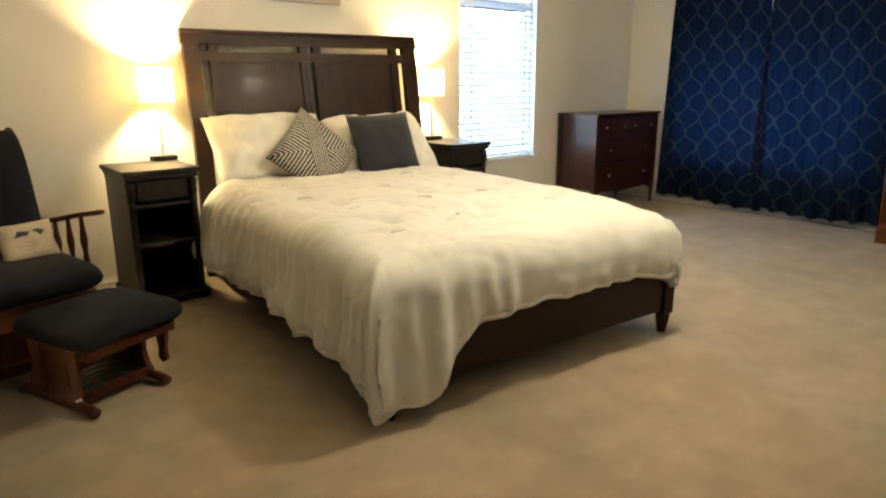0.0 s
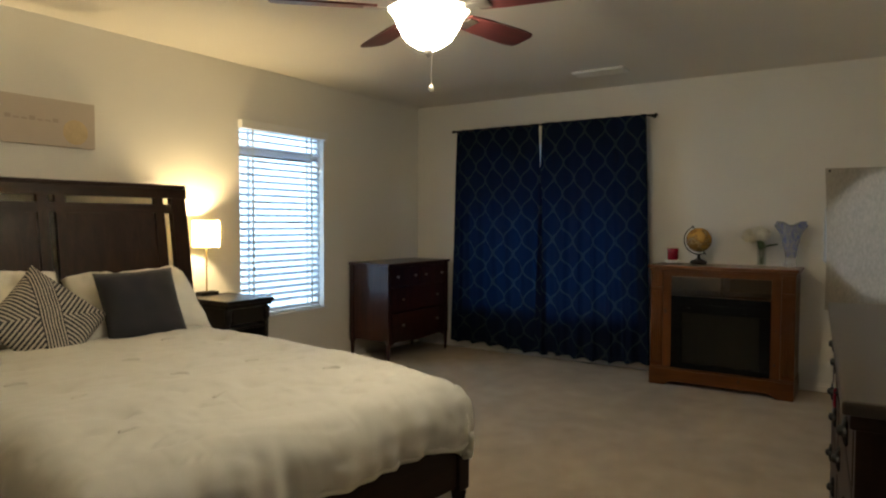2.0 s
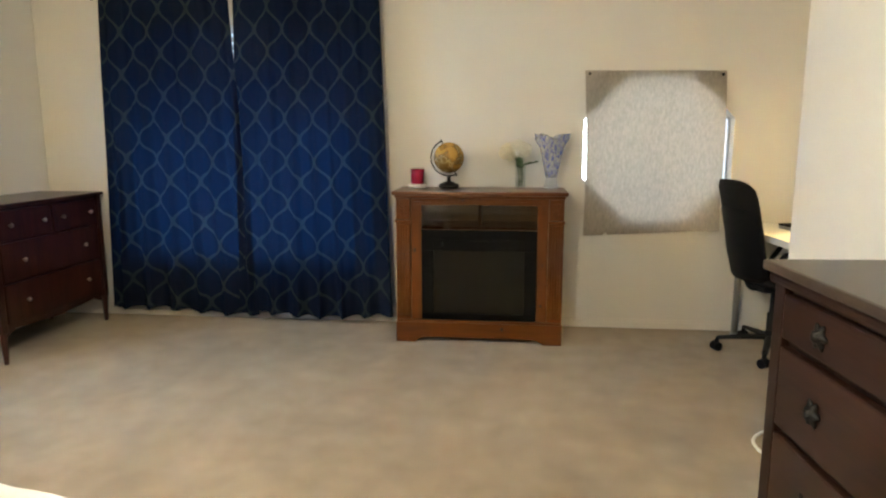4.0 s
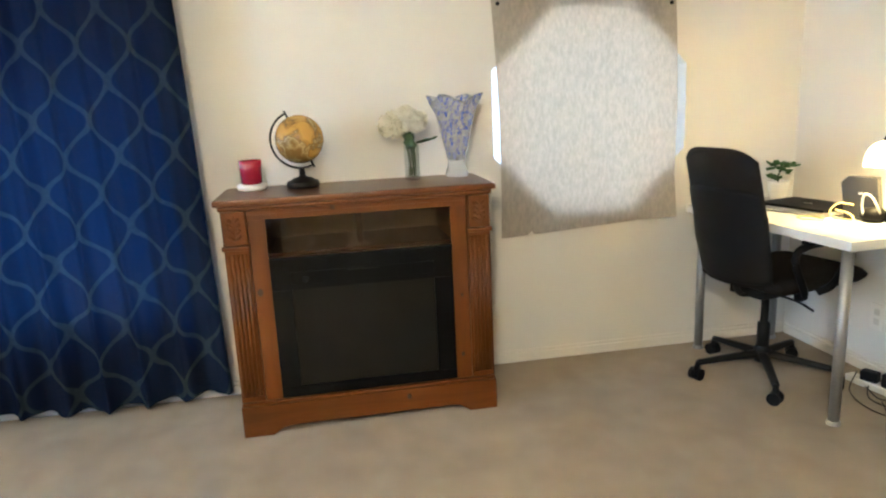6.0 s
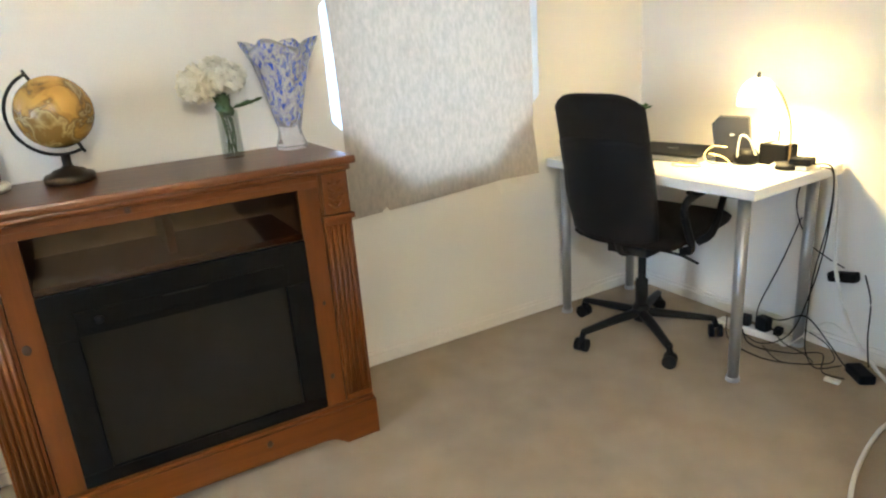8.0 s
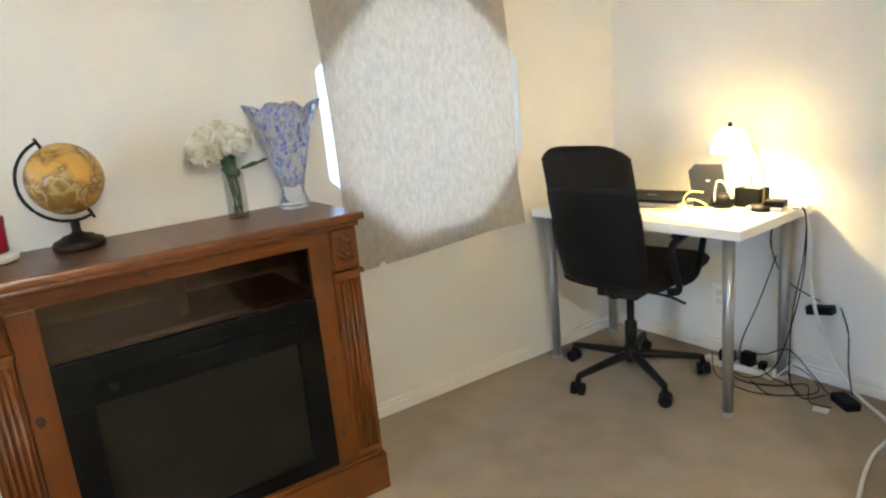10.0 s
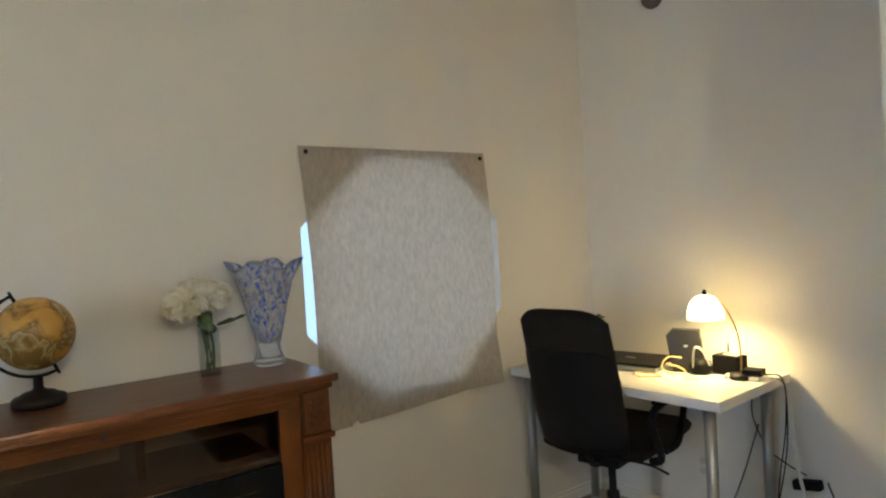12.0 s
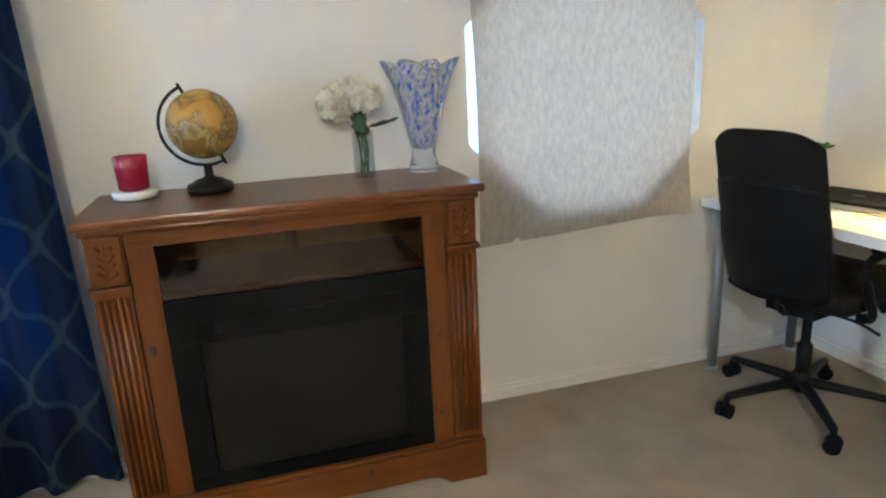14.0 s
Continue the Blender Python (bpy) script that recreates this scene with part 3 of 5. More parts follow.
structure("wall_alcove_west", boxed(A_X - T, A_X, A_Y, S_Y, 0, TOP), WALL, "cream painted short wall beside the desk alcove", "wall")
structure("wall_south", boxed(R_X, A_X - T, S_Y - T, S_Y, 0, TOP), WALL, "cream painted wall behind the long dresser", "wall")
structure("wall_entry_east", boxed(R_X, R_X + T, R_Y, S_Y - T, 0, TOP), WALL, "cream painted wall of the entry", "wall")
structure("wall_entry_south", boxed(W_X - T, R_X + T, R_Y - T, R_Y, 0, TOP), WALL, "cream painted wall of the entry", "wall")
structure("wall_west", boxed(W_X - T, W_X, R_Y, N_Y, 0, TOP), WALL, "cream painted wall", "wall")


def skirting(name, x0, x1, y0, y1):
    b = boxed(x0, x1, y0, y1, 0, 0.044, 0.003)
    dx, dy = (0.004, 0) if x1 - x0 < y1 - y0 else (0, 0.004)
    box(b, x0 + dx, x1 - dx, y0 + dy, y1 - dy, 0.044, 0.062, 0.004)
    structure(name, b, TRIM, "off-white painted baseboard with a stepped top", "baseboard")


skirting("baseboard_north", W_X, E_X, N_Y - 0.014, N_Y)
skirting("baseboard_east", E_X - 0.014, E_X, A_Y + 0.014, N_Y - 0.014)
skirting("baseboard_alcove_south", A_X + 0.014, E_X - 0.014, A_Y, A_Y + 0.014)
skirting("baseboard_alcove_west", A_X, A_X + 0.014, A_Y + 0.014, S_Y)
skirting("baseboard_south", R_X, A_X, S_Y, S_Y + 0.014)
skirting("baseboard_west", W_X, W_X + 0.014, R_Y, N_Y - 0.014)

single("ground", boxed(-300, 300, -300, 300, -0.5, -0.3), mat("grass_ground", (0.07, 0.10, 0.03), 0.95, var=0.4, scale=0.5, fine=8), "green lawn outside the house", "ground", kind="structure")
HAZE, hn, hl, hb = nodes("bright_sky_backdrop")
hb.inputs["Base Color"].default_value = (0.1, 0.12, 0.15, 1)
hb.inputs["Emission Color"].default_value, hb.inputs["Emission Strength"].default_value = (0.50, 0.72, 1.0, 1), 0.55
bm = boxed(-4, 14, 9.0, 9.1, -0.3, 7)
box(bm, 12.0, 12.1, -9, 9.0, -0.3, 7)
single("backdrop", bm, HAZE, "bright hazy sky outside the windows", "backdrop", kind="structure")


def window_unit(name, along, span, z0, z1, depth, label, sash_at=None, slat_tilt=28, cord=True):
    """A vinyl window with a sill and a horizontal blind; along: the wall's direction, depth: the wall's inner face."""
    w = thing(name, pose(0, 0, 0), label, "window", kind="structure")
    a0, a1 = span

    def b(u0, u1, v0, v1, c0, c1, bevel=0.003):
        return boxed(u0, u1, v0, v1, c0, c1, bevel) if along == "x" else boxed(v0, v1, u0, u1, c0, c1, bevel)

    f = 0.045
    d0, d1 = depth + 0.06, depth + 0.10
    for nm, k in (("side_frame", (a0 + 0.002, a0 + 0.014, d0, d1, z0 + 0.002, z1 - 0.002)), ("side_frame", (a1 - 0.014, a1 - 0.002, d0, d1, z0 + 0.002, z1 - 0.002)),
                  ("head_frame", (a0 + 0.0145, a1 - 0.0145, d0, d1, z1 - f, z1 - 0.002)), ("bottom_frame", (a0 + 0.0145, a1 - 0.0145, d0, d1, z0 + 0.002, z0 + f))):
        part(nm, b(*k), VINYL, w)
    mid = sash_at or (z0 + z1) / 2
    part("sash_rail", b(a0 + 0.0145, a1 - 0.0145, d0 + 0.005, d1 - 0.005, mid - 0.022, mid + 0.022), VINYL, w)
    for lo, hi in ((z0 + f, mid - 0.022), (mid + 0.022, z1 - f)):
        p = part("pane", b(a0 + 0.0145, a1 - 0.0145, d0 + 0.018, d0 + 0.022, lo, hi, 0), GLASS, w)
        p.visible_shadow = False
    if sash_at is None or sash_at > 0:
        part("sill", b(a0 - 0.03, a1 + 0.03, depth - 0.03, depth + 0.055, z0 - 0.022, z0, 0.006), WHITE, w, "white painted sill")
    part("blind_rail", b(a0 + 0.004, a1 - 0.004, depth - 0.028, depth + 0.035, z1 - 0.045, z1 - 0.004), WHITE, w, "white blind head rail")
    part("valance", b(a0 - 0.012, a1 + 0.012, depth - 0.050, depth - 0.034, z1 - 0.048, z1 + 0.016, 0.004), WHITE, w, "white blind valance")
    for u in (a0 - 0.012, a1 - 0.004):
        part("valance_return", b(u, u + 0.016, depth - 0.034, depth - 0.001, z1 - 0.048, z1 + 0.016, 0.002), WHITE, w)
    pitch, n = 0.0535, int((z1 - z0 - 0.09) / 0.0535)
    me = None
    for i in range(n):
        z = z1 - 0.075 - i * pitch
        if me is None:
            bm = b(a0 + 0.006, a1 - 0.042, -0.024, 0.024, -0.0014, 0.0014, 0)
            me = finish("slat", bm, SLAT)
        o = new("slat", me)
        o.parent = w
        o.matrix_basis = pose(0, depth + 0.016, z, slat_tilt, 0, 0) if along == "x" else pose(depth + 0.016, 0, z, 0, -slat_tilt, 0)
    part("bottom_rail", b(a0 + 0.006, a1 - 0.042, depth - 0.006, depth + 0.036, z0 + 0.004, z0 + 0.02), WHITE, w)
    if cord:
        for u in (a0 + 0.12, a1 - 0.16):
            for dd in (-0.012, 0.044):
                part("ladder_tape", b(u - 0.011, u + 0.011, depth + dd, depth + dd + 0.0012, z0 + 0.02, z1 - 0.045, 0), WHITE, w)
    return w


w1 = window_unit("window_1", "x", WN[:2], WN[2], WN[3], N_Y, "white vinyl window with a half-open white slatted blind", 1.84)
part("eave", boxed(WN[0] + 0.05, WN[1] - 0.05, N_Y + 0.108, N_Y + 0.118, 1.80, 1.875), mat("brown_eave", (0.16, 0.11, 0.09), 0.8), w1, "brown eave behind the blind")
window_unit("window_2", "y", WE[:2], WE[2], WE[3], E_X, "wide white window hidden behind dark curtains", 1.42, 50, False)

w3 = thing("window_3", pose(0, 0, 0), "octagonal window covered with paper", "window", kind="structure")
bm = bmesh.new()
for k in range(8):
    (y0, z0), (y1, z1) = ring[k], ring[(k + 1) % 8]
    q = [(y0 * 0.998, z0 * 0.998), (y1 * 0.998, z1 * 0.998), (y1 * 0.968, z1 * 0.968), (y0 * 0.968, z0 * 0.968)]
    slab([(OC[0] + a, OC[1] + c) for a, c in q], E_X + 0.09, E_X + 0.13, bm, "x")
part("octagon_frame", bm, VINYL, w3)
p = part("pane", slab([(OC[0] + a * 0.968, OC[1] + c * 0.968) for a, c in ring], E_X + 0.128, E_X + 0.132, axis="x"), GLASS, w3)
p.visible_shadow = False

# ---- curtains ----
rod_thing = thing("curtain_rod", pose(6.475, 0, 2.19), "thin dark metal curtain rod above the window", "curtain rod")
part("rail", rod((0, 1.46, 0), (0, 3.47, 0), 0.009), BLACKMETAL, rod_thing, smooth=True)
for y in (1.46, 3.47):
    part("finial", lathe([(0.004, -0.016), (0.014, -0.010), (0.017, 0), (0.014, 0.010), (0.004, 0.016)], 14, centre=(0, y, 0)), BLACKMETAL, rod_thing, smooth="all")
for y in (1.50, 2.50, 3.44):
    part("bracket", boxed(0, E_X - 6.475, y - 0.008, y + 0.008, -0.008, 0.006), BLACKMETAL, rod_thing)


def curtain(name, top, bottom, folds, seed, lean=0.0):
    """A hanging cloth panel with soft folds between two y ranges, top and bottom."""
    bm = bmesh.new()
    uvl = bm.loops.layers.uv.new("UVMap")
    nu, nv = 150, 40
    width = abs(top[1] - top[0]) * 1.35
    grid = []
    for i in range(nu + 1):
        s = i / nu
        col = []
        for j in range(nv + 1):
            v = j / nv
            y = (top[0] + (top[1] - top[0]) * s) * v + (bottom[0] + (bottom[1] - bottom[0]) * s) * (1 - v)
            ph = folds * 2 * math.pi * s + seed + 0.6 * math.sin(3.1 * s + seed * 2)
            amp = 0.011 + 0.014 * (1 - v)
            x = 6.475 - 0.012 + lean + amp * math.sin(ph) + 0.008 * math.sin(2.3 * ph + v * 3) * (1 - 0.5 * v)
            x += 0.010 * noise.noise(Vector((s * 5 + seed, v * 2.5, seed)))
            hem = 0.070 + 0.016 * math.sin(5.0 * s + seed) + 0.007 * math.sin(ph + 0.5)
            z = hem + (2.20 - hem) * v
            y += 0.010 * math.cos(ph) * (1 - v)
            col.append(bm.verts.new((x, y, z)))
        grid.append(col)
    for i in range(nu):
        for j in range(nv):
            f = bm.faces.new((grid[i][j], grid[i + 1][j], grid[i + 1][j + 1], grid[i][j + 1]))
            f.smooth = True
            for lp, (a, c) in zip(f.loops, ((i, j), (i + 1, j), (i + 1, j + 1), (i, j + 1))):
                lp[uvl].uv = (a / nu * width, c / nv * 2.12)
    return single(name, bm, CURTAIN, "floor-length navy curtain panel with a grey-blue ogee lattice", "curtain", "curtains on the rod")


curtain("curtain", (3.425, 2.532), (3.50, 2.40), 6, 0.4, 0.004)
curtain("curtain", (2.494, 1.53), (2.56, 1.455), 6.5, 2.1, -0.012)

# ---- bed ----
BED = pose(2.785, 3.90, 0, 0, 0, -5.8)
bed = thing("bed", BED, "dark espresso wood queen bed with a curved panelled headboard", "bed")


def sleigh(u0, u1, z0, z1, t=0.03, off=0.0):
    """A headboard member that leans back towards its top."""
    bm = bmesh.new()
    n = 10
    rows = []
    for k in range(n + 1):
        z = z0 + (z1 - z0) * k / n
        y = back(z) + off
        rows.append([bm.verts.new(p) for p in ((u0, y - t / 2, z), (u1, y - t / 2, z), (u1, y + t / 2, z), (u0, y + t / 2, z))])
    for a, c in zip(rows, rows[1:]):
        for i in range(4):
            bm.faces.new((a[i], a[(i + 1) % 4], c[(i + 1) % 4], c[i]))
    bm.faces.new(rows[0][::-1])
    bm.faces.new(rows[-1])
    bmesh.ops.bevel(bm, geom=[e for e in bm.edges if abs((e.verts[0].co - e.verts[1].co).x) < 1e-6 and abs((e.verts[0].co - e.verts[1].co).z) > 1e-4], offset=0.003, segments=1, affect="EDGES")
    return bm


def back(z):
    return -0.13 + 0.13 * max(0.0, (z - 0.45) / 1.08) ** 1.7


HB = 0.82
for s in (-1, 1):
    part("head_post", sleigh(s * HB - (0.10 if s > 0 else 0), s * HB + (0.10 if s < 0 else 0), 0.0, 1.47, 0.05), ESPRESSO, bed)
    part("inner_stile", sleigh(s * 0.64 - 0.03, s * 0.64 + 0.03, 0.3, 1.47, 0.032), ESPRESSO, bed)
    part("centre_stile", sleigh(s * 0.047 - 0.03, s * 0.047 + 0.03, 0.3, 1.47, 0.036), ESPRESSO, bed)
    lo, hi = sorted((s * 0.082, s * 0.608))
    part("head_panel", sleigh(lo, hi, 0.35, 1.335, 0.016, 0.004), ESPRESSO, bed)
part("lower_rail", sleigh(-0.72, 0.72, 1.335, 1.395, 0.034), ESPRESSO_X, bed)
part("top_rail", sleigh(-0.83, 0.83, 1.435, 1.50, 0.060, 0.0), ESPRESSO_X, bed)
part("crest", boxed(-0.828, 0.828, -0.040, 0.040, 1.50, 1.525, 0.010), ESPRESSO_X, bed)
for s in (-1, 1):
    part("side_rail", boxed(s * 0.79 - 0.014, s * 0.79 + 0.014, -2.40, -0.16, 0.13, 0.36, 0.004), ESPRESSO_X, bed)
    b = boxed(-0.036, 0.036, -0.036, 0.036, 0.10, 0.40, 0.004)
    lathe([(0.026, 0), (0.028, 0.012), (0.047, 0.10)], 4, b, cap=True)
    part("foot_leg", b, ESPRESSO, bed, m=pose(s * 0.772, -2.405, 0))
part("footboard", boxed(-0.735, 0.735, -2.425, -2.395, 0.115, 0.37, 0.004), ESPRESSO_X, bed)
part("mattress", boxed(-0.765, 0.765, -2.36, -0.17, 0.30, 0.575, 0.05), LINEN, bed, smooth=True)


def duvet():
    bm = bmesh.new()
    nx, ny = 150, 170
    r = 0.165
    left, right, foot = 0.50, 0.40, 0.372
    x0, x1 = -0.765 - left, 0.67 + right
    y0 = -0.50

    def past(d, flare):
        if d <= 0:
            return 0.0, 0.0
        if d < r * math.pi / 2:
            return r * math.sin(d / r), r * (1 - math.cos(d / r))
        k = d - r * math.pi / 2
        return r + k * flare, r + k

    rows = []
    for i in range(nx + 1):
        sx = x0 + (x1 - x0) * i / nx
        col = []
        for j in range(ny + 1):
            half = 0.765 if sx < 0 else 0.67
            k = min(1.0, max(0.0, (-0.36 - sx) / 0.30))
            c = max(0.0, -1.0 - sx) / 0.265
            y1 = -2.31 - foot - 0.268 * k * k * (3 - 2 * k) + 0.22 * c * c
            sy = y0 + (y1 - y0) * j / ny
            dx = max(0.0, abs(sx) - half + 0.05)
            dy = max(0.0, -sy - 2.31)
            side = -1 if sx < 0 else 1
            ox, zx = past(dx, 0.10 if side < 0 else 0.05)
            oy, zy = past(dy, 0.08)
            drop = max(zx, zy) + (0.06 if side < 0 else -0.08) * min(zx, zy)
            px = side * (min(abs(sx), half - 0.05) + ox)
            py = max(sy, -2.31) - oy
            p = Vector((sx, sy, 0))
            puff = 0.017 * noise.noise(p * 2.4) + 0.008 * noise.noise(p * 7.0 + Vector((3, 1, 0))) + 0.004 * noise.noise(p * 19.0)
            crease = noise.noise(Vector((sx * 3.0 + sy * 1.2, sy * 9.0, 5.0)))
            puff -= 0.010 * max(0.0, 1 - abs(crease) * 8)
            for by in (-0.95, -1.45, -1.95):
                for bx in (-0.5, 0.0, 0.5):
                    puff -= 0.032 * math.exp(-((sx - bx) ** 2 + (sy - by) ** 2) / 0.0035)
            z = 0.655 - 0.035 * min(1.0, max(0.0, (-sy - 1.6) / 0.7)) ** 2 + puff - drop
            hang = min(1.0, drop / 0.35)
            if hang > 0.02:
                wx = dx / (dx + dy + 1e-6)
                wob = noise.noise(Vector((sx * 3, sy * 3, 7)))
                fold = wx * math.sin(sy * 23 + 2.0 * noise.noise(Vector((sy * 2, 0, 1)))) + (1 - wx) * math.sin(sx * 17 + 2.5 * noise.noise(Vector((sx * 2, 4, 1))))
                fine = noise.noise(Vector((sx * 9, sy * 9, 2)))
                gather = wx * math.sin(sy * 60 + 5 * wob) + (1 - wx) * math.sin(sx * 50 + 5 * wob)
                amp = hang * (0.013 * fold + 0.012 * fine + 0.013 * gather + 0.006 * noise.noise(Vector((sx * 24, sy * 24, 4)))) * (1 - 0.7 * min(1.0, min(dx, dy) / 0.18))
                if dx > 0:
                    px += side * amp * dx / (dx + dy + 1e-6)
                if dy > 0:
                    py -= amp * dy / (dx + dy + 1e-6)
                z += 0.04 * hang * noise.noise(Vector((sx * 5, sy * 5, 9)))
            tuck = max(0.0, 1 - min(abs(sx - (x0 if sx < 0 else x1)), abs(sy - y1)) / 0.07) ** 2 * hang
            if dx > 0:
                px -= side * 0.030 * tuck * dx / (dx + dy + 1e-6)
            if dy > 0:
                py += 0.030 * tuck * dy / (dx + dy + 1e-6)
            if side < 0 and dx > 0:
                px -= 0.060 * hang * max(0.0, min(1.0, (sy + 1.5) / 0.8)) ** 2
            col.append(bm.verts.new((px, py, max(z, 0.045 + 0.006 * noise.noise(p * 12)))))
        rows.append(col)
    for i in range(nx):
        for j in range(ny):
            bm.faces.new((rows[i][j], rows[i][j + 1], rows[i + 1][j + 1], rows[i + 1][j]))
    edge = [rows[0][j].co.copy() for j in range(10, ny, 4)] + [rows[i][ny].co.copy() for i in range(0, nx + 1, 4)] + [rows[nx][j].co.copy() for j in range(ny - 4, 10, -4)]
    spots = [rows[round((bx + 0.06 * math.sin(9 * bx + 7 * by) - x0) / (x1 - x0) * nx)][round((by - y0) / (-2.682 - y0) * ny)] for by in (-0.80, -1.20, -1.60, -2.0) for bx in (-0.55, -0.12, 0.32)]
    spots = [(v.co.copy(), v.co.x * 3.7 + v.co.y * 5.1) for v in spots]
    hem = tube([p - Vector((0, 0, -0.002)) for p in edge], 0.013, 8, steps=2)
    t = thing("duvet", BED, "rumpled cream duvet draped over the bed to one side", "duvet")
    cover = part("cover", bm, DUVET, t, smooth="all")
    k = cover.modifiers.new("thick", "SOLIDIFY")
    k.thickness, k.offset = 0.040, -1
    part("hem", hem, DUVET, t, "soft rounded stuffed hem", "all")
    for p, a in spots:
        part("pinch_pleat", cushion(0.085, 0.020, 0.020, 8, crumple=0.006, seed=a), DUVET, t, "small pinched pleat", "all", Matrix.Translation(p + Vector((0, 0, -0.002))) @ Matrix.Rotation(0.5 * math.sin(a), 4, "Z"))
    return t


duvet()


def laid(name, bm, material, label, category, x, y, z, tilt, roll=0.0, turn=0.0, group=""):
    """A pillow on the bed: tilt leans it up against the headboard."""
    return single(name, bm, material, label, category, group, smooth="all", m=BED @ pose(x, y, z, 0, 0, turn) @ pose(0, 0, 0, tilt, 0, 0) @ pose(0, 0, 0, 0, 0, roll))


laid("pillow", cushion(0.76, 0.52, 0.26, 26, crumple=0.07, seed=1.0), LINEN, "plump cream bed pillow against the headboard", "pillow", -0.40, -0.30, 0.80, 50, 0, 0, "bed pillows")
laid("pillow", cushion(0.74, 0.52, 0.25, 26, crumple=0.07, seed=4.0), LINEN, "plump cream bed pillow against the headboard", "pillow", 0.375, -0.30, 0.785, 42, 0, -2, "bed pillows")
laid("throw_pillow", cushion(0.45, 0.45, 0.14, 22), STRIPE, "square black and cream striped throw pillow on its corner", "throw pillow", -0.215, -0.53, 0.775, 62, 45, 4)
laid("throw_pillow", cushion(0.45, 0.45, 0.14), NAVY, "square dark navy throw pillow on the bed", "throw pillow", 0.295, -0.50, 0.80, 64, 2, -3)

# ---- bedside ----


def nightstand(m, label):
    t = thing("nightstand", m, label, "nightstand", "bedside nightstands")
    w, d, h = 0.38, 0.47, 0.76
    part("top", boxed(-w / 2 - 0.012, w / 2 + 0.012, -d / 2 - 0.012, d / 2, h - 0.028, h, 0.006), BLACKWOOD, t)
    part("cornice", boxed(-w / 2, w / 2, -d / 2, d / 2, h - 0.055, h - 0.028, 0.008), BLACKWOOD, t)
    for s in (-1, 1):
        part("side", boxed(s * (w / 2 - 0.02) - 0.012, s * (w / 2 - 0.02) + 0.012, -d / 2 + 0.03, d / 2 - 0.005, 0.06, h - 0.055, 0.003), BLACKWOOD, t)
        part("scroll_corbel", lathe([(0.012, 0.0), (0.026, 0.03), (0.022, 0.06), (0.030, 0.10)], 14, centre=(s * (w / 2 - 0.028), -d / 2 + 0.03, h - 0.165)), BLACKWOOD, t, smooth="all")
        part("pilaster", lathe([(0.024, 0), (0.018, 0.02), (0.016, 0.25), (0.018, 0.50), (0.022, 0.53)], 14, centre=(s * (w / 2 - 0.028), -d / 2 + 0.035, 0.06)), BLACKWOOD, t, smooth="all")
    part("back", boxed(-w / 2 + 0.03, w / 2 - 0.03, d / 2 - 0.018, d / 2 - 0.008, 0.06, h - 0.055), BLACKWOOD, t)
    part("drawer_front", boxed(-w / 2 + 0.058, w / 2 - 0.058, -d / 2 + 0.02, -d / 2 + 0.045, h - 0.165, h - 0.062, 0.004), BLACKWOOD, t)
    for z in (h - 0.19, 0.36):
        part("shelf", boxed(-w / 2 + 0.032, w / 2 - 0.032, -d / 2 + 0.035, d / 2 - 0.018, z - 0.018, z, 0.003), BLACKWOOD, t)
    part("plinth", boxed(-w / 2 - 0.008, w / 2 + 0.008, -d / 2 - 0.008, d / 2, 0.012, 0.06, 0.008), BLACKWOOD, t)
    for sx in (-1, 1):
        for sy in (-1, 1):
            part("bun_foot", lathe([(0.018, 0), (0.028, 0.006), (0.022, 0.014)], 12, centre=(sx * (w / 2 - 0.03), sy * (d / 2 - 0.035), 0)), BLACKWOOD, t, smooth="all")
    return t


ns = nightstand(pose(1.615, 3.66, 0), "black-stained open-shelf nightstand beside the bed")
copy_thing(ns, pose(3.845, 3.66, 0))


def table_lamp(m):
    t = thing("table_lamp", m, "lit table lamp with white drum shade and thin brass stem", "table lamp", "bedside table lamps")
    part("base", boxed(-0.07, 0.07, -0.045, 0.033, 0, 0.028, 0.004), BLACKWOOD, t, "black block base")
    part("stem", rod((0, 0, 0.028), (0, 0, 0.40), 0.0055), BRASS, t, smooth=True)
    part("socket", lathe([(0.014, 0.385), (0.016, 0.39), (0.016, 0.425), (0.010, 0.43)], 14), BRASS, t, smooth=True)
    b = bmesh.new()
    prof = [(0.092, 0.340), (0.0918, 0.40), (0.0914, 0.46), (0.091, 0.53)]
    part("shade", lathe(prof, 40, b, cap=False), SHADE, t, "glowing white drum shade", smooth="all")
    part("shade_ring", lathe([(0.0935, 0.337), (0.0945, 0.342), (0.0925, 0.345), (0.0925, 0.337)], 40, cap=False), WHITE, t)
    for k in range(3):
        a = k * 2 * math.pi / 3
        part("spider_arm", rod((0, 0, 0.43), (0.0905 * math.cos(a), 0.0905 * math.sin(a), 0.50), 0.0018, n=6), BRASS, t)
    return t


tl = table_lamp(pose(*LAMPS[0], 0.76))
copy_thing(tl, pose(*LAMPS[1], 0.76))

sign = thing("wall_canvas", pose(2.80, N_Y - 0.002, 1.865), "beige canvas print with faint script above the bed", "wall art")
part("canvas", boxed(-0.30, 0.30, -0.034, 0, -0.138, 0.138, 0.004), CANVAS, sign)
part("sun_patch", slab([(0.18 + 0.075 * math.cos(k * 0.35), -0.045 + 0.075 * math.sin(k * 0.35)) for k in range(18)], -0.0362, -0.0352, axis="y"), CANVAS_YEL, sign, "pale yellow round patch")
for k in range(7):
    part("script_bar", boxed(-0.21 + k * 0.043, -0.21 + k * 0.043 + 0.032, -0.0362, -0.0352, 0.0, 0.012 + 0.012 * (k % 3 == 0)), CANVAS_INK, sign, "unreadable script stroke")

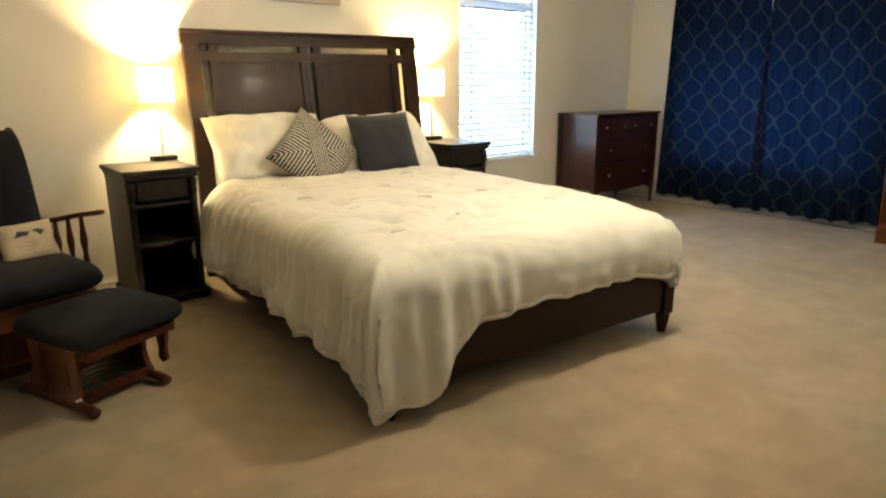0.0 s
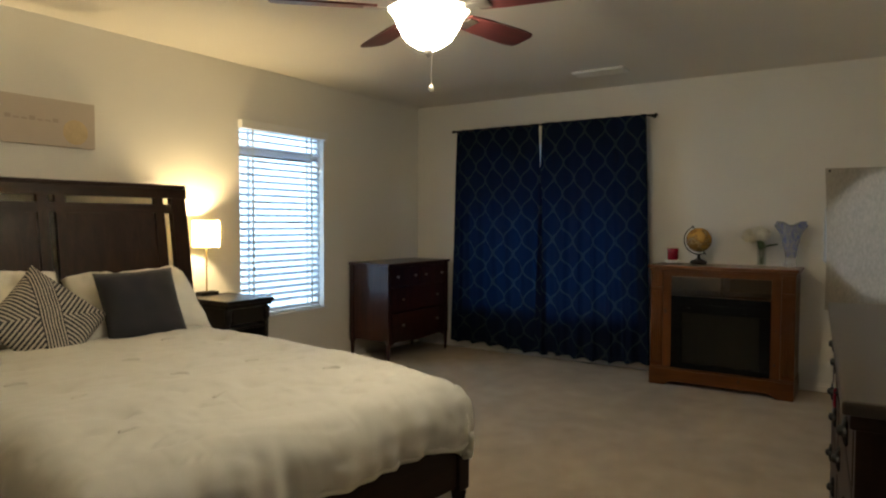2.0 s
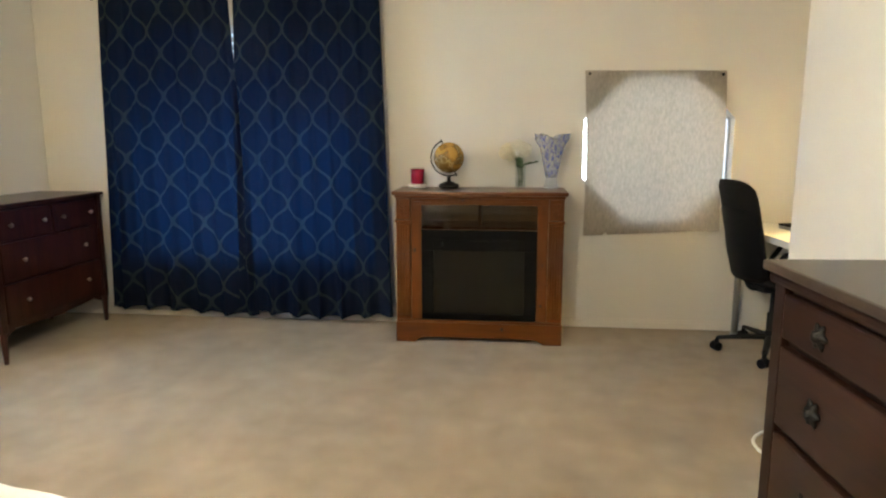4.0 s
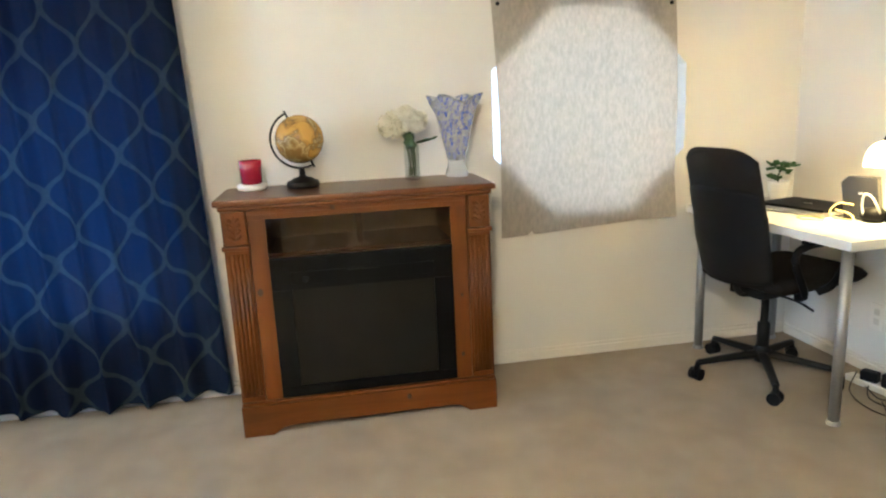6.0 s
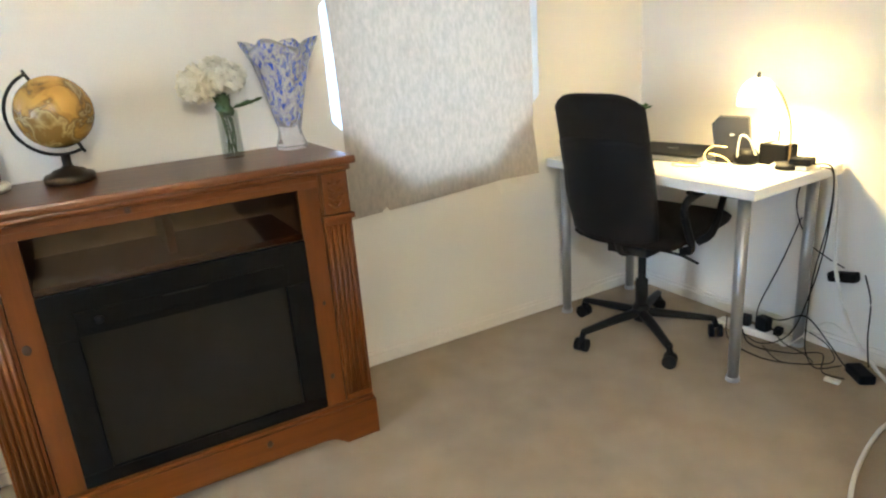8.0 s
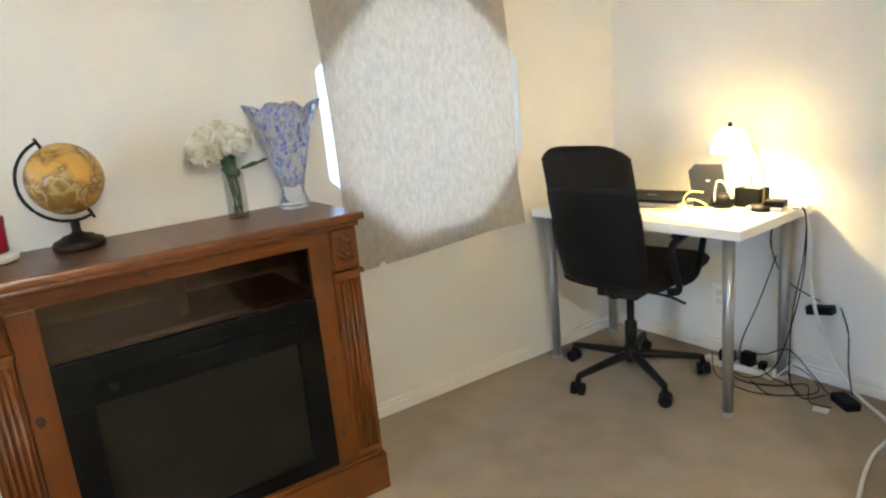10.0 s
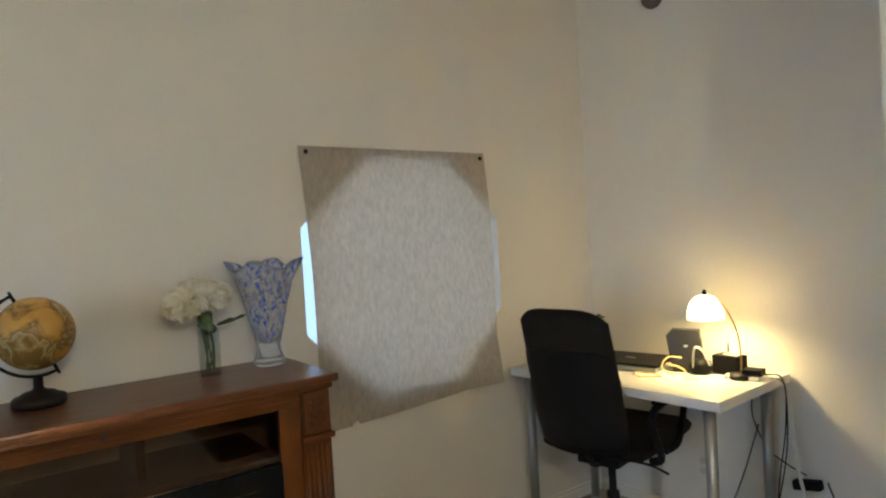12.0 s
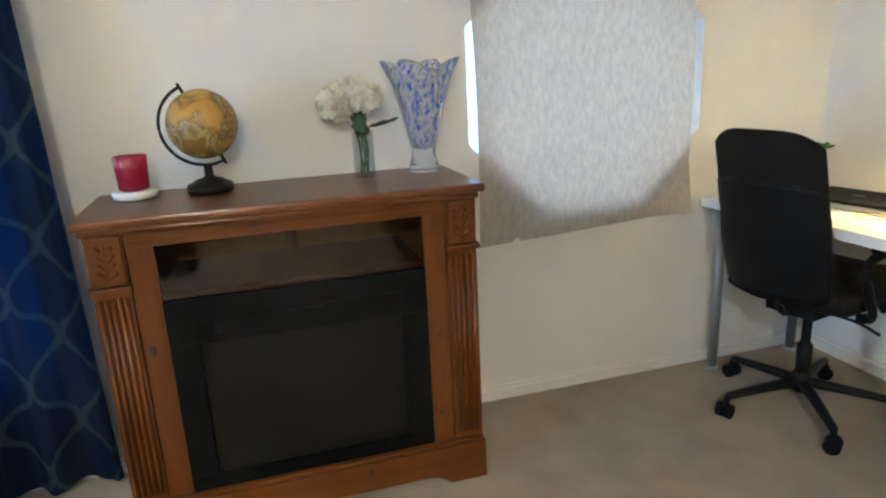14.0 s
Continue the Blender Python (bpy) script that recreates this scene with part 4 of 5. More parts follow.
# ---- glider chair and ottoman ----
gl = thing("glider_chair", pose(0.78, 3.00, 0, 0, 0, 12), "cherry wood glider rocking chair with dark navy cushions", "rocking chair")
for s in (-1, 1):
    part("side_panel", slab([(-0.27, 0.05), (0.25, 0.05), (0.22, 0.16), (0.16, 0.34), (-0.16, 0.34), (-0.24, 0.16)], s * 0.27 - 0.011, s * 0.27 + 0.011, axis="x"), CHERRY, gl)
    part("runner", boxed(s * 0.27 - 0.022, s * 0.27 + 0.022, -0.32, 0.30, 0.0, 0.05, 0.008), CHERRY, gl)
    part("armrest", tube([(s * 0.335, -0.255, 0.675), (s * 0.312, -0.10, 0.648), (s * 0.280, 0.10, 0.606), (s * 0.25, 0.25, 0.585)], 0.024, 10, flat=0.5), CHERRY, gl, smooth="all")
    for k, y in enumerate((-0.14, -0.03, 0.08)):
        part("spindle", lathe([(0.009, 0.0), (0.014, 0.04), (0.009, 0.08), (0.016, 0.14), (0.010, 0.20), (0.008, 0.245)], 12, centre=(s * (0.288 - 0.10 * y), y, 0.375 - 0.20 * y)), CHERRY, gl, smooth="all")
    part("back_post", tube([(s * 0.24, 0.20, 0.34), (s * 0.245, 0.27, 0.60), (s * 0.25, 0.36, 0.98)], 0.02, 10), CHERRY, gl, smooth="all")
    part("post_finial", lathe([(0.014, 0), (0.022, 0.015), (0.020, 0.03), (0.008, 0.042)], 12, centre=(s * 0.25, 0.362, 0.97)), CHERRY, gl, smooth="all")
part("seat_frame", boxed(-0.25, 0.25, -0.27, 0.24, 0.33, 0.375, 0.006), CHERRY, gl)
part("crest_rail", tube([(-0.25, 0.355, 0.94), (-0.1, 0.375, 0.965), (0.1, 0.375, 0.965), (0.25, 0.355, 0.94)], 0.03, 10, flat=0.8), CHERRY, gl, smooth="all")
part("cross_bar", boxed(-0.26, 0.26, -0.24, -0.20, 0.07, 0.11, 0.006), CHERRY, gl)
part("base_panel", boxed(-0.255, 0.255, -0.215, -0.190, 0.05, 0.33, 0.006), CHERRY, gl)
part("front_apron", boxed(-0.26, 0.26, -0.305, -0.272, 0.27, 0.365, 0.008), CHERRY, gl)
part("seat_cushion", pad(0.56, 0.60, 0.13, 18, seed=3), DARKNAVY, gl, "dark navy seat cushion", "all", pose(0, -0.09, 0.43))
part("back_cushion", pad(0.53, 0.64, 0.14, 18, seed=2), DARKNAVY, gl, "dark navy back cushion", "all", pose(0, 0.225, 0.70, 76, 0, 0))

lp = thing("lumbar_pillow", pose(0.90, 2.96, 0.560, 0, 0, 20) @ pose(0, 0, 0, 68, 0, 0) @ Matrix.Scale(0.90, 4), "small cream pillow with a dark printed motif", "throw pillow")
part("cover", cushion(0.26, 0.19, 0.08), mat("tan_linen", (0.50, 0.42, 0.30), 0.9, var=0.1, scale=20, fine=400, bump=0.3), lp, smooth="all")
part("printed_motif", slab([(-0.07, 0.02), (-0.05, 0.05), (0.0, 0.042), (0.04, 0.05), (0.07, 0.035), (0.05, 0.02), (0.015, 0.012), (-0.03, 0.025)], 0.036, 0.0405), INK, lp, "dark printed shape")
for k in range(4):
    part("printed_line", boxed(-0.06, 0.05 - 0.01 * (k % 2), -0.010 - k * 0.018, -0.004 - k * 0.018, 0.034, 0.0395), CANVAS_INK, lp, "unreadable printed line")

ot = thing("glider_ottoman", pose(1.04, 2.47, 0, 0, 0, 22), "cherry wood glider ottoman with a dark navy padded top", "ottoman")
OB = 0.10
for s in (-1, 1):
    curve = [(-0.15, 0.05), (0.16, 0.05), (0.135, 0.085), (0.105, 0.15), (0.10, 0.20), (0.115, 0.235), (-0.135, 0.235), (-0.115, 0.19), (-0.11, 0.13), (-0.125, 0.08)]
    part("end_panel", slab([(y + OB, z) for y, z in curve], s * 0.160 - 0.013, s * 0.160 + 0.013, axis="x"), CHERRY, ot)
    part("runner", tube([(s * 0.160, OB - 0.235, 0.021), (s * 0.160, OB - 0.16, 0.032), (s * 0.160, OB + 0.16, 0.032), (s * 0.160, OB + 0.22, 0.021)], 0.021, 10), CHERRY, ot, smooth="all")
    for y in (-0.10, 0.12):
        arm = [(y - 0.024, 0.275), (y + 0.026, 0.275), (y + 0.034, 0.20), (y + 0.026, 0.145), (y + 0.034, 0.105), (y + 0.012, 0.085), (y - 0.016, 0.10), (y - 0.008, 0.15), (y - 0.022, 0.20)]
        part("swing_arm", slab(arm, s * 0.190 - 0.008, s * 0.190 + 0.008, axis="x"), CHERRY, ot)
for y, z in ((OB - 0.14, 0.055), (OB + 0.15, 0.055), (OB - 0.02, 0.135)):
    part("stretcher", boxed(-0.146, 0.146, y - 0.013, y + 0.013, z - 0.016, z + 0.016, 0.006), CHERRY, ot)
for k in range(5):
    y = OB - 0.10 + k * 0.045
    part("foot_slat", boxed(-0.146, 0.146, y - 0.017, y + 0.017, 0.050, 0.060, 0.003), GREYSLAT, ot, "dull grey-brown slat")
part("top_frame", boxed(-0.19, 0.19, -0.18, 0.18, 0.245, 0.285, 0.006), CHERRY, ot)
part("padded_top", pad(0.47, 0.43, 0.11, 18), DARKNAVY, ot, "dark navy padded cushion", "all", pose(0, 0, 0.328))

# ---- small dresser under the window wall ----
dr = thing("dresser", pose(5.95, 3.735, 0), "mahogany three-drawer dresser on slim legs", "dresser")
DW, DD, DH = 0.98, 0.46, 0.91
part("top", boxed(-DW / 2 - 0.012, DW / 2 + 0.012, -DD / 2 - 0.015, DD / 2, DH - 0.022, DH, 0.005), MAHOGANY, dr)
part("carcass", boxed(-DW / 2 + 0.018, DW / 2 - 0.018, -DD / 2 + 0.02, DD / 2 - 0.004, 0.20, DH - 0.022, 0.003), MAHOGANY, dr)
for sx in (-1, 1):
    for sy in (-1, 1):
        b = boxed(-0.020, 0.020, -0.020, 0.020, 0.18, DH - 0.023, 0.003)
        lathe([(0.014, 0), (0.017, 0.02), (0.026, 0.18)], 4, b)
        part("leg", b, MAHOGANY, dr, m=pose(sx * (DW / 2 - 0.021), sy * (DD / 2 - 0.021), 0))
for k in range(3):
    zz0, zz1 = ((0.70, 0.87), (0.465, 0.685), (0.225, 0.45))[k]
    cells = ((-0.435, -0.008), (0.008, 0.435)) if k == 0 else ((-0.435, 0.435),)
    for c0, c1 in cells:
        dw = part("drawer", boxed(c0, c1, -DD / 2 + 0.004, -DD / 2 + 0.022, zz0, zz1, 0.004), MAHOGANY, dr)
        for s in (0.18, 0.82):
            x = c0 + (c1 - c0) * s
            part("knob", lathe([(0.005, 0), (0.006, 0.010), (0.014, 0.016), (0.013, 0.022), (0.004, 0.025)], 12), NICKEL, dw, "small bright metal knob", "all", pose(x, -DD / 2 + 0.005, (zz0 + zz1) / 2, 90, 0, 0))
part("apron", slab([(-0.44, 0.20), (-0.44, 0.15), (-0.36, 0.185), (0, 0.165), (0.36, 0.185), (0.44, 0.15), (0.44, 0.20)], -DD / 2 + 0.022, -DD / 2 + 0.038, axis="y"), MAHOGANY, dr)

# ---- long dresser along the south wall ----


def flower_knob():
    b = bmesh.new()
    n, rr = 36, []
    for r, z, w in ((0.024, 0, 0.25), (0.027, 0.004, 0.28), (0.022, 0.008, 0.25), (0.012, 0.011, 0.05), (0.012, 0.017, 0), (0.005, 0.021, 0)):
        rr.append([b.verts.new((r * (1 + w * math.cos(12 * math.pi * i / n)) * math.cos(2 * math.pi * i / n), r * (1 + w * math.cos(12 * math.pi * i / n)) * math.sin(2 * math.pi * i / n), z)) for i in range(n)])
    for a, c in zip(rr, rr[1:]):
        for i in range(n):
            b.faces.new((a[i], a[(i + 1) % n], c[(i + 1) % n], c[i]))
    b.faces.new(rr[0][::-1])
    b.faces.new(rr[-1])
    return b


ld = thing("long_dresser", pose(3.87, 0.049, 0, 0, 0, 3.65), "long dark espresso dresser with ornate dark knobs", "dresser")
LW, LD, LH = 1.675, 0.385, 0.975
# Top greyer and lighter than the fronts: its reflected sheen put into the colour.
part("top", boxed(-LW, 0, -LD, 0, LH - 0.026, LH, 0.007), mat("sheened_espresso_top", (0.040, 0.029, 0.023), 0.33, var=0.2, scale=4), ld)
part("top_mould", boxed(-LW + 0.012, -0.012, -LD, -0.012, LH - 0.055, LH - 0.026, 0.01), ESPRESSO_X, ld)
part("carcass", boxed(-LW + 0.025, -0.025, -LD, -0.045, 0.07, LH - 0.055, 0.003), ESPRESSO, ld)
for x in (-LW + 0.05, -LW / 2, -0.05):
    part("stile", boxed(x - 0.025, x + 0.025, -0.05, -0.024, 0.07, LH - 0.055, 0.004), ESPRESSO, ld)
part("plinth", boxed(-LW + 0.01, -0.01, -LD, -0.015, 0, 0.07, 0.006), ESPRESSO_X, ld)
for k in range(4):
    z0, z1 = ((0.795, 0.905), (0.575, 0.775), (0.345, 0.555), (0.095, 0.325))[k]
    for c0, c1 in ((-LW + 0.08, -LW / 2 - 0.03), (-LW / 2 + 0.03, -0.08)):
        dw = part("drawer", boxed(c0, c1, -0.046, -0.022, z0, z1, 0.006), ESPRESSO_X, ld)
        for s in (0.26, 0.76):
            x = c0 + (c1 - c0) * s
            part("knob", flower_knob(), BLACKMETAL, dw, "flower-shaped dark metal knob", "all", pose(x, -0.022, (z0 + z1) / 2, -90, 0, 0))
    if k == 0:
        tag = thing("hanging_tag", ld.matrix_basis @ pose(-1.04, -0.003, 0.86), "small red and white tag hanging from a drawer knob", "tag")
        part("ribbon", boxed(-0.006, 0.006, -0.004, 0, 0, 0.035, 0.001), CABLE_W, tag)
        part("tag_body", boxed(-0.014, 0.014, -0.006, 0, -0.05, 0.0, 0.003), RED, tag, "red tag")

# ---- ceiling fan and vent ----
fan = thing("ceiling_fan", pose(FAN[0], FAN[1], TOP), "lit five-blade ceiling fan with a frosted bowl light", "ceiling fan")
part("canopy", lathe([(0.075, 0), (0.072, -0.02), (0.045, -0.06), (0.018, -0.075)], 28), NICKEL, fan, smooth=True)
part("downrod", rod((0, 0, -0.07), (0, 0, -0.25), 0.012), NICKEL, fan, smooth=True)
part("motor_housing", lathe([(0.02, -0.245), (0.07, -0.26), (0.098, -0.285), (0.10, -0.34), (0.085, -0.37), (0.05, -0.38)], 32), NICKEL, fan, smooth=True)
part("light_collar", lathe([(0.05, -0.38), (0.055, -0.388), (0.04, -0.40), (0.02, -0.405)], 28), NICKEL, fan, smooth=True)
b = bmesh.new()
prof = [(0.012, -0.555), (0.05, -0.548), (0.10, -0.515), (0.135, -0.455), (0.150, -0.42), (0.172, -0.395), (0.176, -0.390), (0.168, -0.388), (0.146, -0.418), (0.131, -0.455), (0.098, -0.508), (0.05, -0.541), (0.012, -0.548)]
n = 48
rings = []
for r, z in [(r * 0.9, -0.39 + (z + 0.39) * 0.9) for r, z in prof]:
    rings.append([b.verts.new((r * (1 + 0.03 * max(0, (z + 0.5) * 8) * math.cos(8 * 2 * math.pi * i / n)) * math.cos(2 * math.pi * i / n), r * (1 + 0.03 * max(0, (z + 0.5) * 8) * math.cos(8 * 2 * math.pi * i / n)) * math.sin(2 * math.pi * i / n), z)) for i in range(n)])
for a, c in zip(rings, rings[1:]):
    for i in range(n):
        b.faces.new((a[i], a[(i + 1) % n], c[(i + 1) % n], c[i]))
part("bowl", b, BOWLGLASS, fan, "glowing frosted glass bowl with a scalloped rim", "all")
part("bowl_finial", lathe([(0.004, -0.568), (0.012, -0.558), (0.016, -0.543), (0.013, -0.532)], 16), NICKEL, fan, smooth="all")
part("centre_rod", rod((0, 0, -0.37), (0, 0, -0.535), 0.004), NICKEL, fan)
for k in range(5):
    a = math.radians(-11 + 72 * k)
    mm = pose(0, 0, -0.385, 0, 0, math.degrees(a)) @ pose(0, 0, 0, -12, 0, 0)
    outline = [(0.20, -0.048), (0.30, -0.060), (0.52, -0.068), (0.585, -0.060), (0.60, -0.035), (0.60, 0.035), (0.585, 0.060), (0.52, 0.068), (0.30, 0.060), (0.20, 0.048)]
    bl = part("blade", slab(outline, -0.004, 0.004), BURGUNDY, fan, "dark burgundy fan blade", m=mm)
    bb = boxed(0.085, 0.24, -0.016, 0.016, -0.012, -0.004, 0.002)
    box(bb, 0.20, 0.25, -0.035, 0.035, -0.010, -0.004, 0.002)
    part("blade_bracket", bb, NICKEL, bl)
part("pull_chain", rod((0.02, 0, -0.37), (0.02, 0, -0.67), 0.0016, n=6), NICKEL, fan)
part("pull_bob", lathe([(0.003, 0.028), (0.009, 0.018), (0.011, 0.008), (0.004, 0)], 12, centre=(0.02, 0, -0.696)), NICKEL, fan, smooth="all")

vent = thing("ceiling_vent", pose(5.95, 1.755, TOP), "white louvred ceiling air vent", "air vent")
part("vent_frame", boxed(-0.085, 0.085, -0.21, 0.21, -0.018, 0, 0.004), WHITE, vent)
for k in range(7):
    part("louvre", boxed(-0.07 + k * 0.0233 - 0.009, -0.07 + k * 0.0233 + 0.009, -0.19, 0.19, -0.0105, -0.009), TRIM, vent, m=pose(0, 0, -0.0125))

# ---- mantel fireplace ----
FPY = 0.875
fp = thing("electric_fireplace", pose(6.55, FPY, 0), "stained pine mantel with a black electric fireplace insert", "fireplace")
FX = -0.38
part("mantel_top", boxed(FX - 0.040, 0, -0.535, 0.535, 0.928, 0.953, 0.008), MANTEL, fp, "reddish polished mantel top")
part("mantel_mould", boxed(FX - 0.022, 0, -0.522, 0.522, 0.908, 0.928, 0.008), PINE_Y, fp)
part("frieze", boxed(FX, -0.02, -0.422, 0.422, 0.888, 0.908, 0.002), PINE_Y, fp)
part("lower_frieze", boxed(FX, -0.02, -0.422, 0.422, 0.868, 0.888), PINE_Y, fp)
for s in (-1, 1):
    part("side_panel", boxed(FX + 0.02, -0.005, s * 0.50 - 0.010, s * 0.50 + 0.010, 0.14, 0.908), PINE_Z, fp)
    part("stile", boxed(FX, FX + 0.022, s * 0.388 - 0.033, s * 0.388 + 0.033, 0.14, 0.868, 0.002), PINE_Z, fp)
    c = s * 0.469
    part("pilaster_back", boxed(FX - 0.002, FX + 0.022, c - 0.046, c + 0.046, 0.14, 0.908, 0.002), PINE_Z, fp)
    part("corbel_block", boxed(FX - 0.014, FX - 0.002, c - 0.042, c + 0.042, 0.778, 0.906, 0.004), PINE_Z, fp, "carved block")
    b = tube([(0, 0, 0.792), (0, 0.004, 0.84), (0, -0.002, 0.89)], 0.0035, 8, steps=5)
    for k in range(4):
        z = 0.802 + 0.022 * k
        for q in (-1, 1):
            lobe = cushion(0.030 - 0.003 * k, 0.013, 0.012, 6, crumple=0.0)
            bmesh.ops.transform(lobe, matrix=Matrix.Translation((0, q * 0.014, z + 0.006)) @ Matrix.Rotation(q * 0.65, 4, "X") @ Matrix.Rotation(math.pi / 2, 4, "Z") @ Matrix.Rotation(math.pi / 2, 4, "X"), verts=lobe.verts)
            me = bpy.data.meshes.new("lobe")
            lobe.to_mesh(me)
            lobe.free()
            b.from_mesh(me)
            bpy.data.meshes.remove(me)
    for v in b.verts:
        v.co = Vector((FX - 0.013 + v.co.x, c + v.co.y, v.co.z))
    part("leaf_carving", b, PINE_Z, fp, "carved leaf relief", "all")
    part("capital", boxed(FX - 0.022, FX + 0.02, c - 0.052, c + 0.052, 0.758, 0.776, 0.006), PINE_Y, fp)
    for k in range(5):
        part("flute", rod((FX - 0.002, c - 0.032 + k * 0.016, 0.165), (FX - 0.002, c - 0.032 + k * 0.016, 0.742), 0.0062, n=10), PINE_Z, fp, smooth=True)
arch = [(-0.517, 0.0), (-0.40, 0.0), (-0.385, 0.012), (-0.36, 0.028), (-0.33, 0.034), (0.33, 0.034), (0.36, 0.028), (0.385, 0.012), (0.40, 0.0), (0.517, 0.0), (0.517, 0.128), (-0.517, 0.128)]
part("plinth", slab(arch, FX - 0.022, FX + 0.012, axis="x"), PINE_Y, fp)
for s in (-1, 1):
    part("plinth_side", boxed(FX + 0.012, -0.005, s * 0.507 - 0.010, s * 0.507 + 0.010, 0.0, 0.128), PINE_Y, fp)
part("plinth_mould", boxed(FX - 0.018, -0.005, -0.513, 0.513, 0.128, 0.142, 0.005), PINE_Y, fp)
part("shelf_floor", boxed(FX + 0.016, -0.03, -0.355, 0.355, 0.715, 0.732), PINE_Y, fp)
part("shelf_back", boxed(-0.030, -0.015, -0.49, 0.49, 0.142, 0.90), mat("back_board", (0.44, 0.32, 0.21), 0.7), fp)
part("shelf_divider", boxed(FX + 0.10, -0.03, -0.012, 0.012, 0.732, 0.868), PINE_Z, fp)
part("shelf_glass", boxed(FX + 0.008, FX + 0.012, -0.355, 0.355, 0.716, 0.866), clear_mat("smoked_glass", (0.66, 0.60, 0.54)), fp, "smoked glass door")
part("insert_frame", boxed(FX - 0.004, FX + 0.010, -0.356, 0.356, 0.143, 0.213 - 0.028, 0.003), INSERT, fp)
part("insert_head", boxed(FX - 0.004, FX + 0.010, -0.356, 0.356, 0.585, 0.714, 0.003), INSERT, fp)
for s in (-1, 1):
    part("insert_side", boxed(FX - 0.004, FX + 0.010, s * 0.318 - 0.038, s * 0.318 + 0.038, 0.185, 0.585, 0.003), INSERT, fp)
part("insert_screen", boxed(FX + 0.012, FX + 0.02, -0.30, 0.30, 0.17, 0.60), SMOKED, fp, "dull dark glass screen")
part("control_panel", boxed(FX - 0.007, FX - 0.002, -0.28, 0.28, 0.605, 0.655, 0.002), INSERT, fp, "black control strip")
part("control_slot", boxed(FX - 0.0085, FX - 0.0065, -0.06, 0.06, 0.645, 0.650), SMOKED, fp)
part("control_knob", lathe([(0.012, 0), (0.012, 0.006), (0.009, 0.008)], 14), BLACKPLASTIC, fp, smooth=True, m=pose(FX - 0.006, 0.225, 0.625, 0, -90, 0))

for y, z, r in ((0.400, 0.585, 0.012), (0.100, 0.898, 0.009), (-0.148, 0.095, 0.010), (-0.39, 0.50, 0.006), (-0.385, 0.245, 0.008)):
    x = FX - 0.022 if z < 0.13 else FX
    part("knot", lathe([(r, 0), (r * 0.95, 0.0007), (r * 0.3, 0.0009)], 14, bmesh.new()), KNOT, fp, "dark pine knot", True, pose(x, y, z, 0, -90, 0) @ Matrix.Diagonal((1.25, 0.9, 1, 1)))

MZ = 0.953
cd = thing("candle_holder", pose(6.43, 1.290, MZ), "red glass jar candle on a white dish", "candle")
part("dish", lathe([(0.045, 0), (0.058, 0.004), (0.062, 0.016), (0.058, 0.024), (0.046, 0.025)], 32), WHITE, cd, "white ceramic dish", True)
part("jar", lathe([(0.036, 0.025), (0.042, 0.03), (0.044, 0.09), (0.046, 0.12), (0.043, 0.122), (0.040, 0.09), (0.036, 0.045)], 32), RED, cd, "dark red glass jar", True)

gb = thing("desk_globe", pose(6.425, 1.085, MZ), "small antique-toned globe on a dark stand", "globe")
part("stand", lathe([(0.060, 0), (0.066, 0.006), (0.067, 0.018), (0.062, 0.026), (0.046, 0.031), (0.040, 0.037), (0.018, 0.043), (0.012, 0.050), (0.012, 0.078)], 32), BLACKWOOD, gb, "dark turned wood stand", True)
tilt = pose(0, 0, 0.195, -24, 0, 0)
part("sphere", lathe([(0.098 * math.sin(math.pi * k / 24) + 1e-4, -0.098 * math.cos(math.pi * k / 24)) for k in range(25)], 40), GLOBE, gb, "ochre printed map sphere", "all", tilt)
arc = [(0.0, 0.116 * math.sin(a), -0.116 * math.cos(a)) for a in [math.pi * k / 12 for k in range(13)]]
part("meridian", tube(arc, 0.0045, 8, steps=3), BLACKMETAL, gb, "dark metal half ring", "all", tilt)
for z in (0.098, -0.098):
    part("pivot", rod((0, 0, z), (0, 0, z * 1.30), 0.005, 0.004, 10), BLACKMETAL, gb, m=tilt)

fv = thing("flower_vase", pose(6.44, 0.625, MZ), "clear glass vase with white hydrangea stems", "vase with flowers")
part("vase", lathe([(0.031, 0), (0.033, 0.003), (0.033, 0.145), (0.0315, 0.145), (0.0315, 0.010), (0.002, 0.008)], 28), CLEAR, fv, "clear glass cylinder", True)
for k in range(5):
    a = k * 1.3
    part("stem", tube([(0.012 * math.cos(a), 0.012 * math.sin(a), 0.016), (0.014 * math.cos(a + 1), 0.014 * math.sin(a + 1), 0.10), (0.02 * math.cos(a), 0.02 + 0.015 * math.sin(a), 0.20)], 0.003, 6), STEM, fv)
part("leaf_bunch", cushion(0.05, 0.08, 0.035, 8, crumple=0.03), STEM, fv, "dark green leaves", "all", pose(0, 0.005, 0.165, 80, 10, 20))
part("leaf", cushion(0.10, 0.028, 0.006, 8, crumple=0.01), STEM, fv, "dark green leaf", "all", pose(-0.02, -0.065, 0.165, 20, 10, 100))


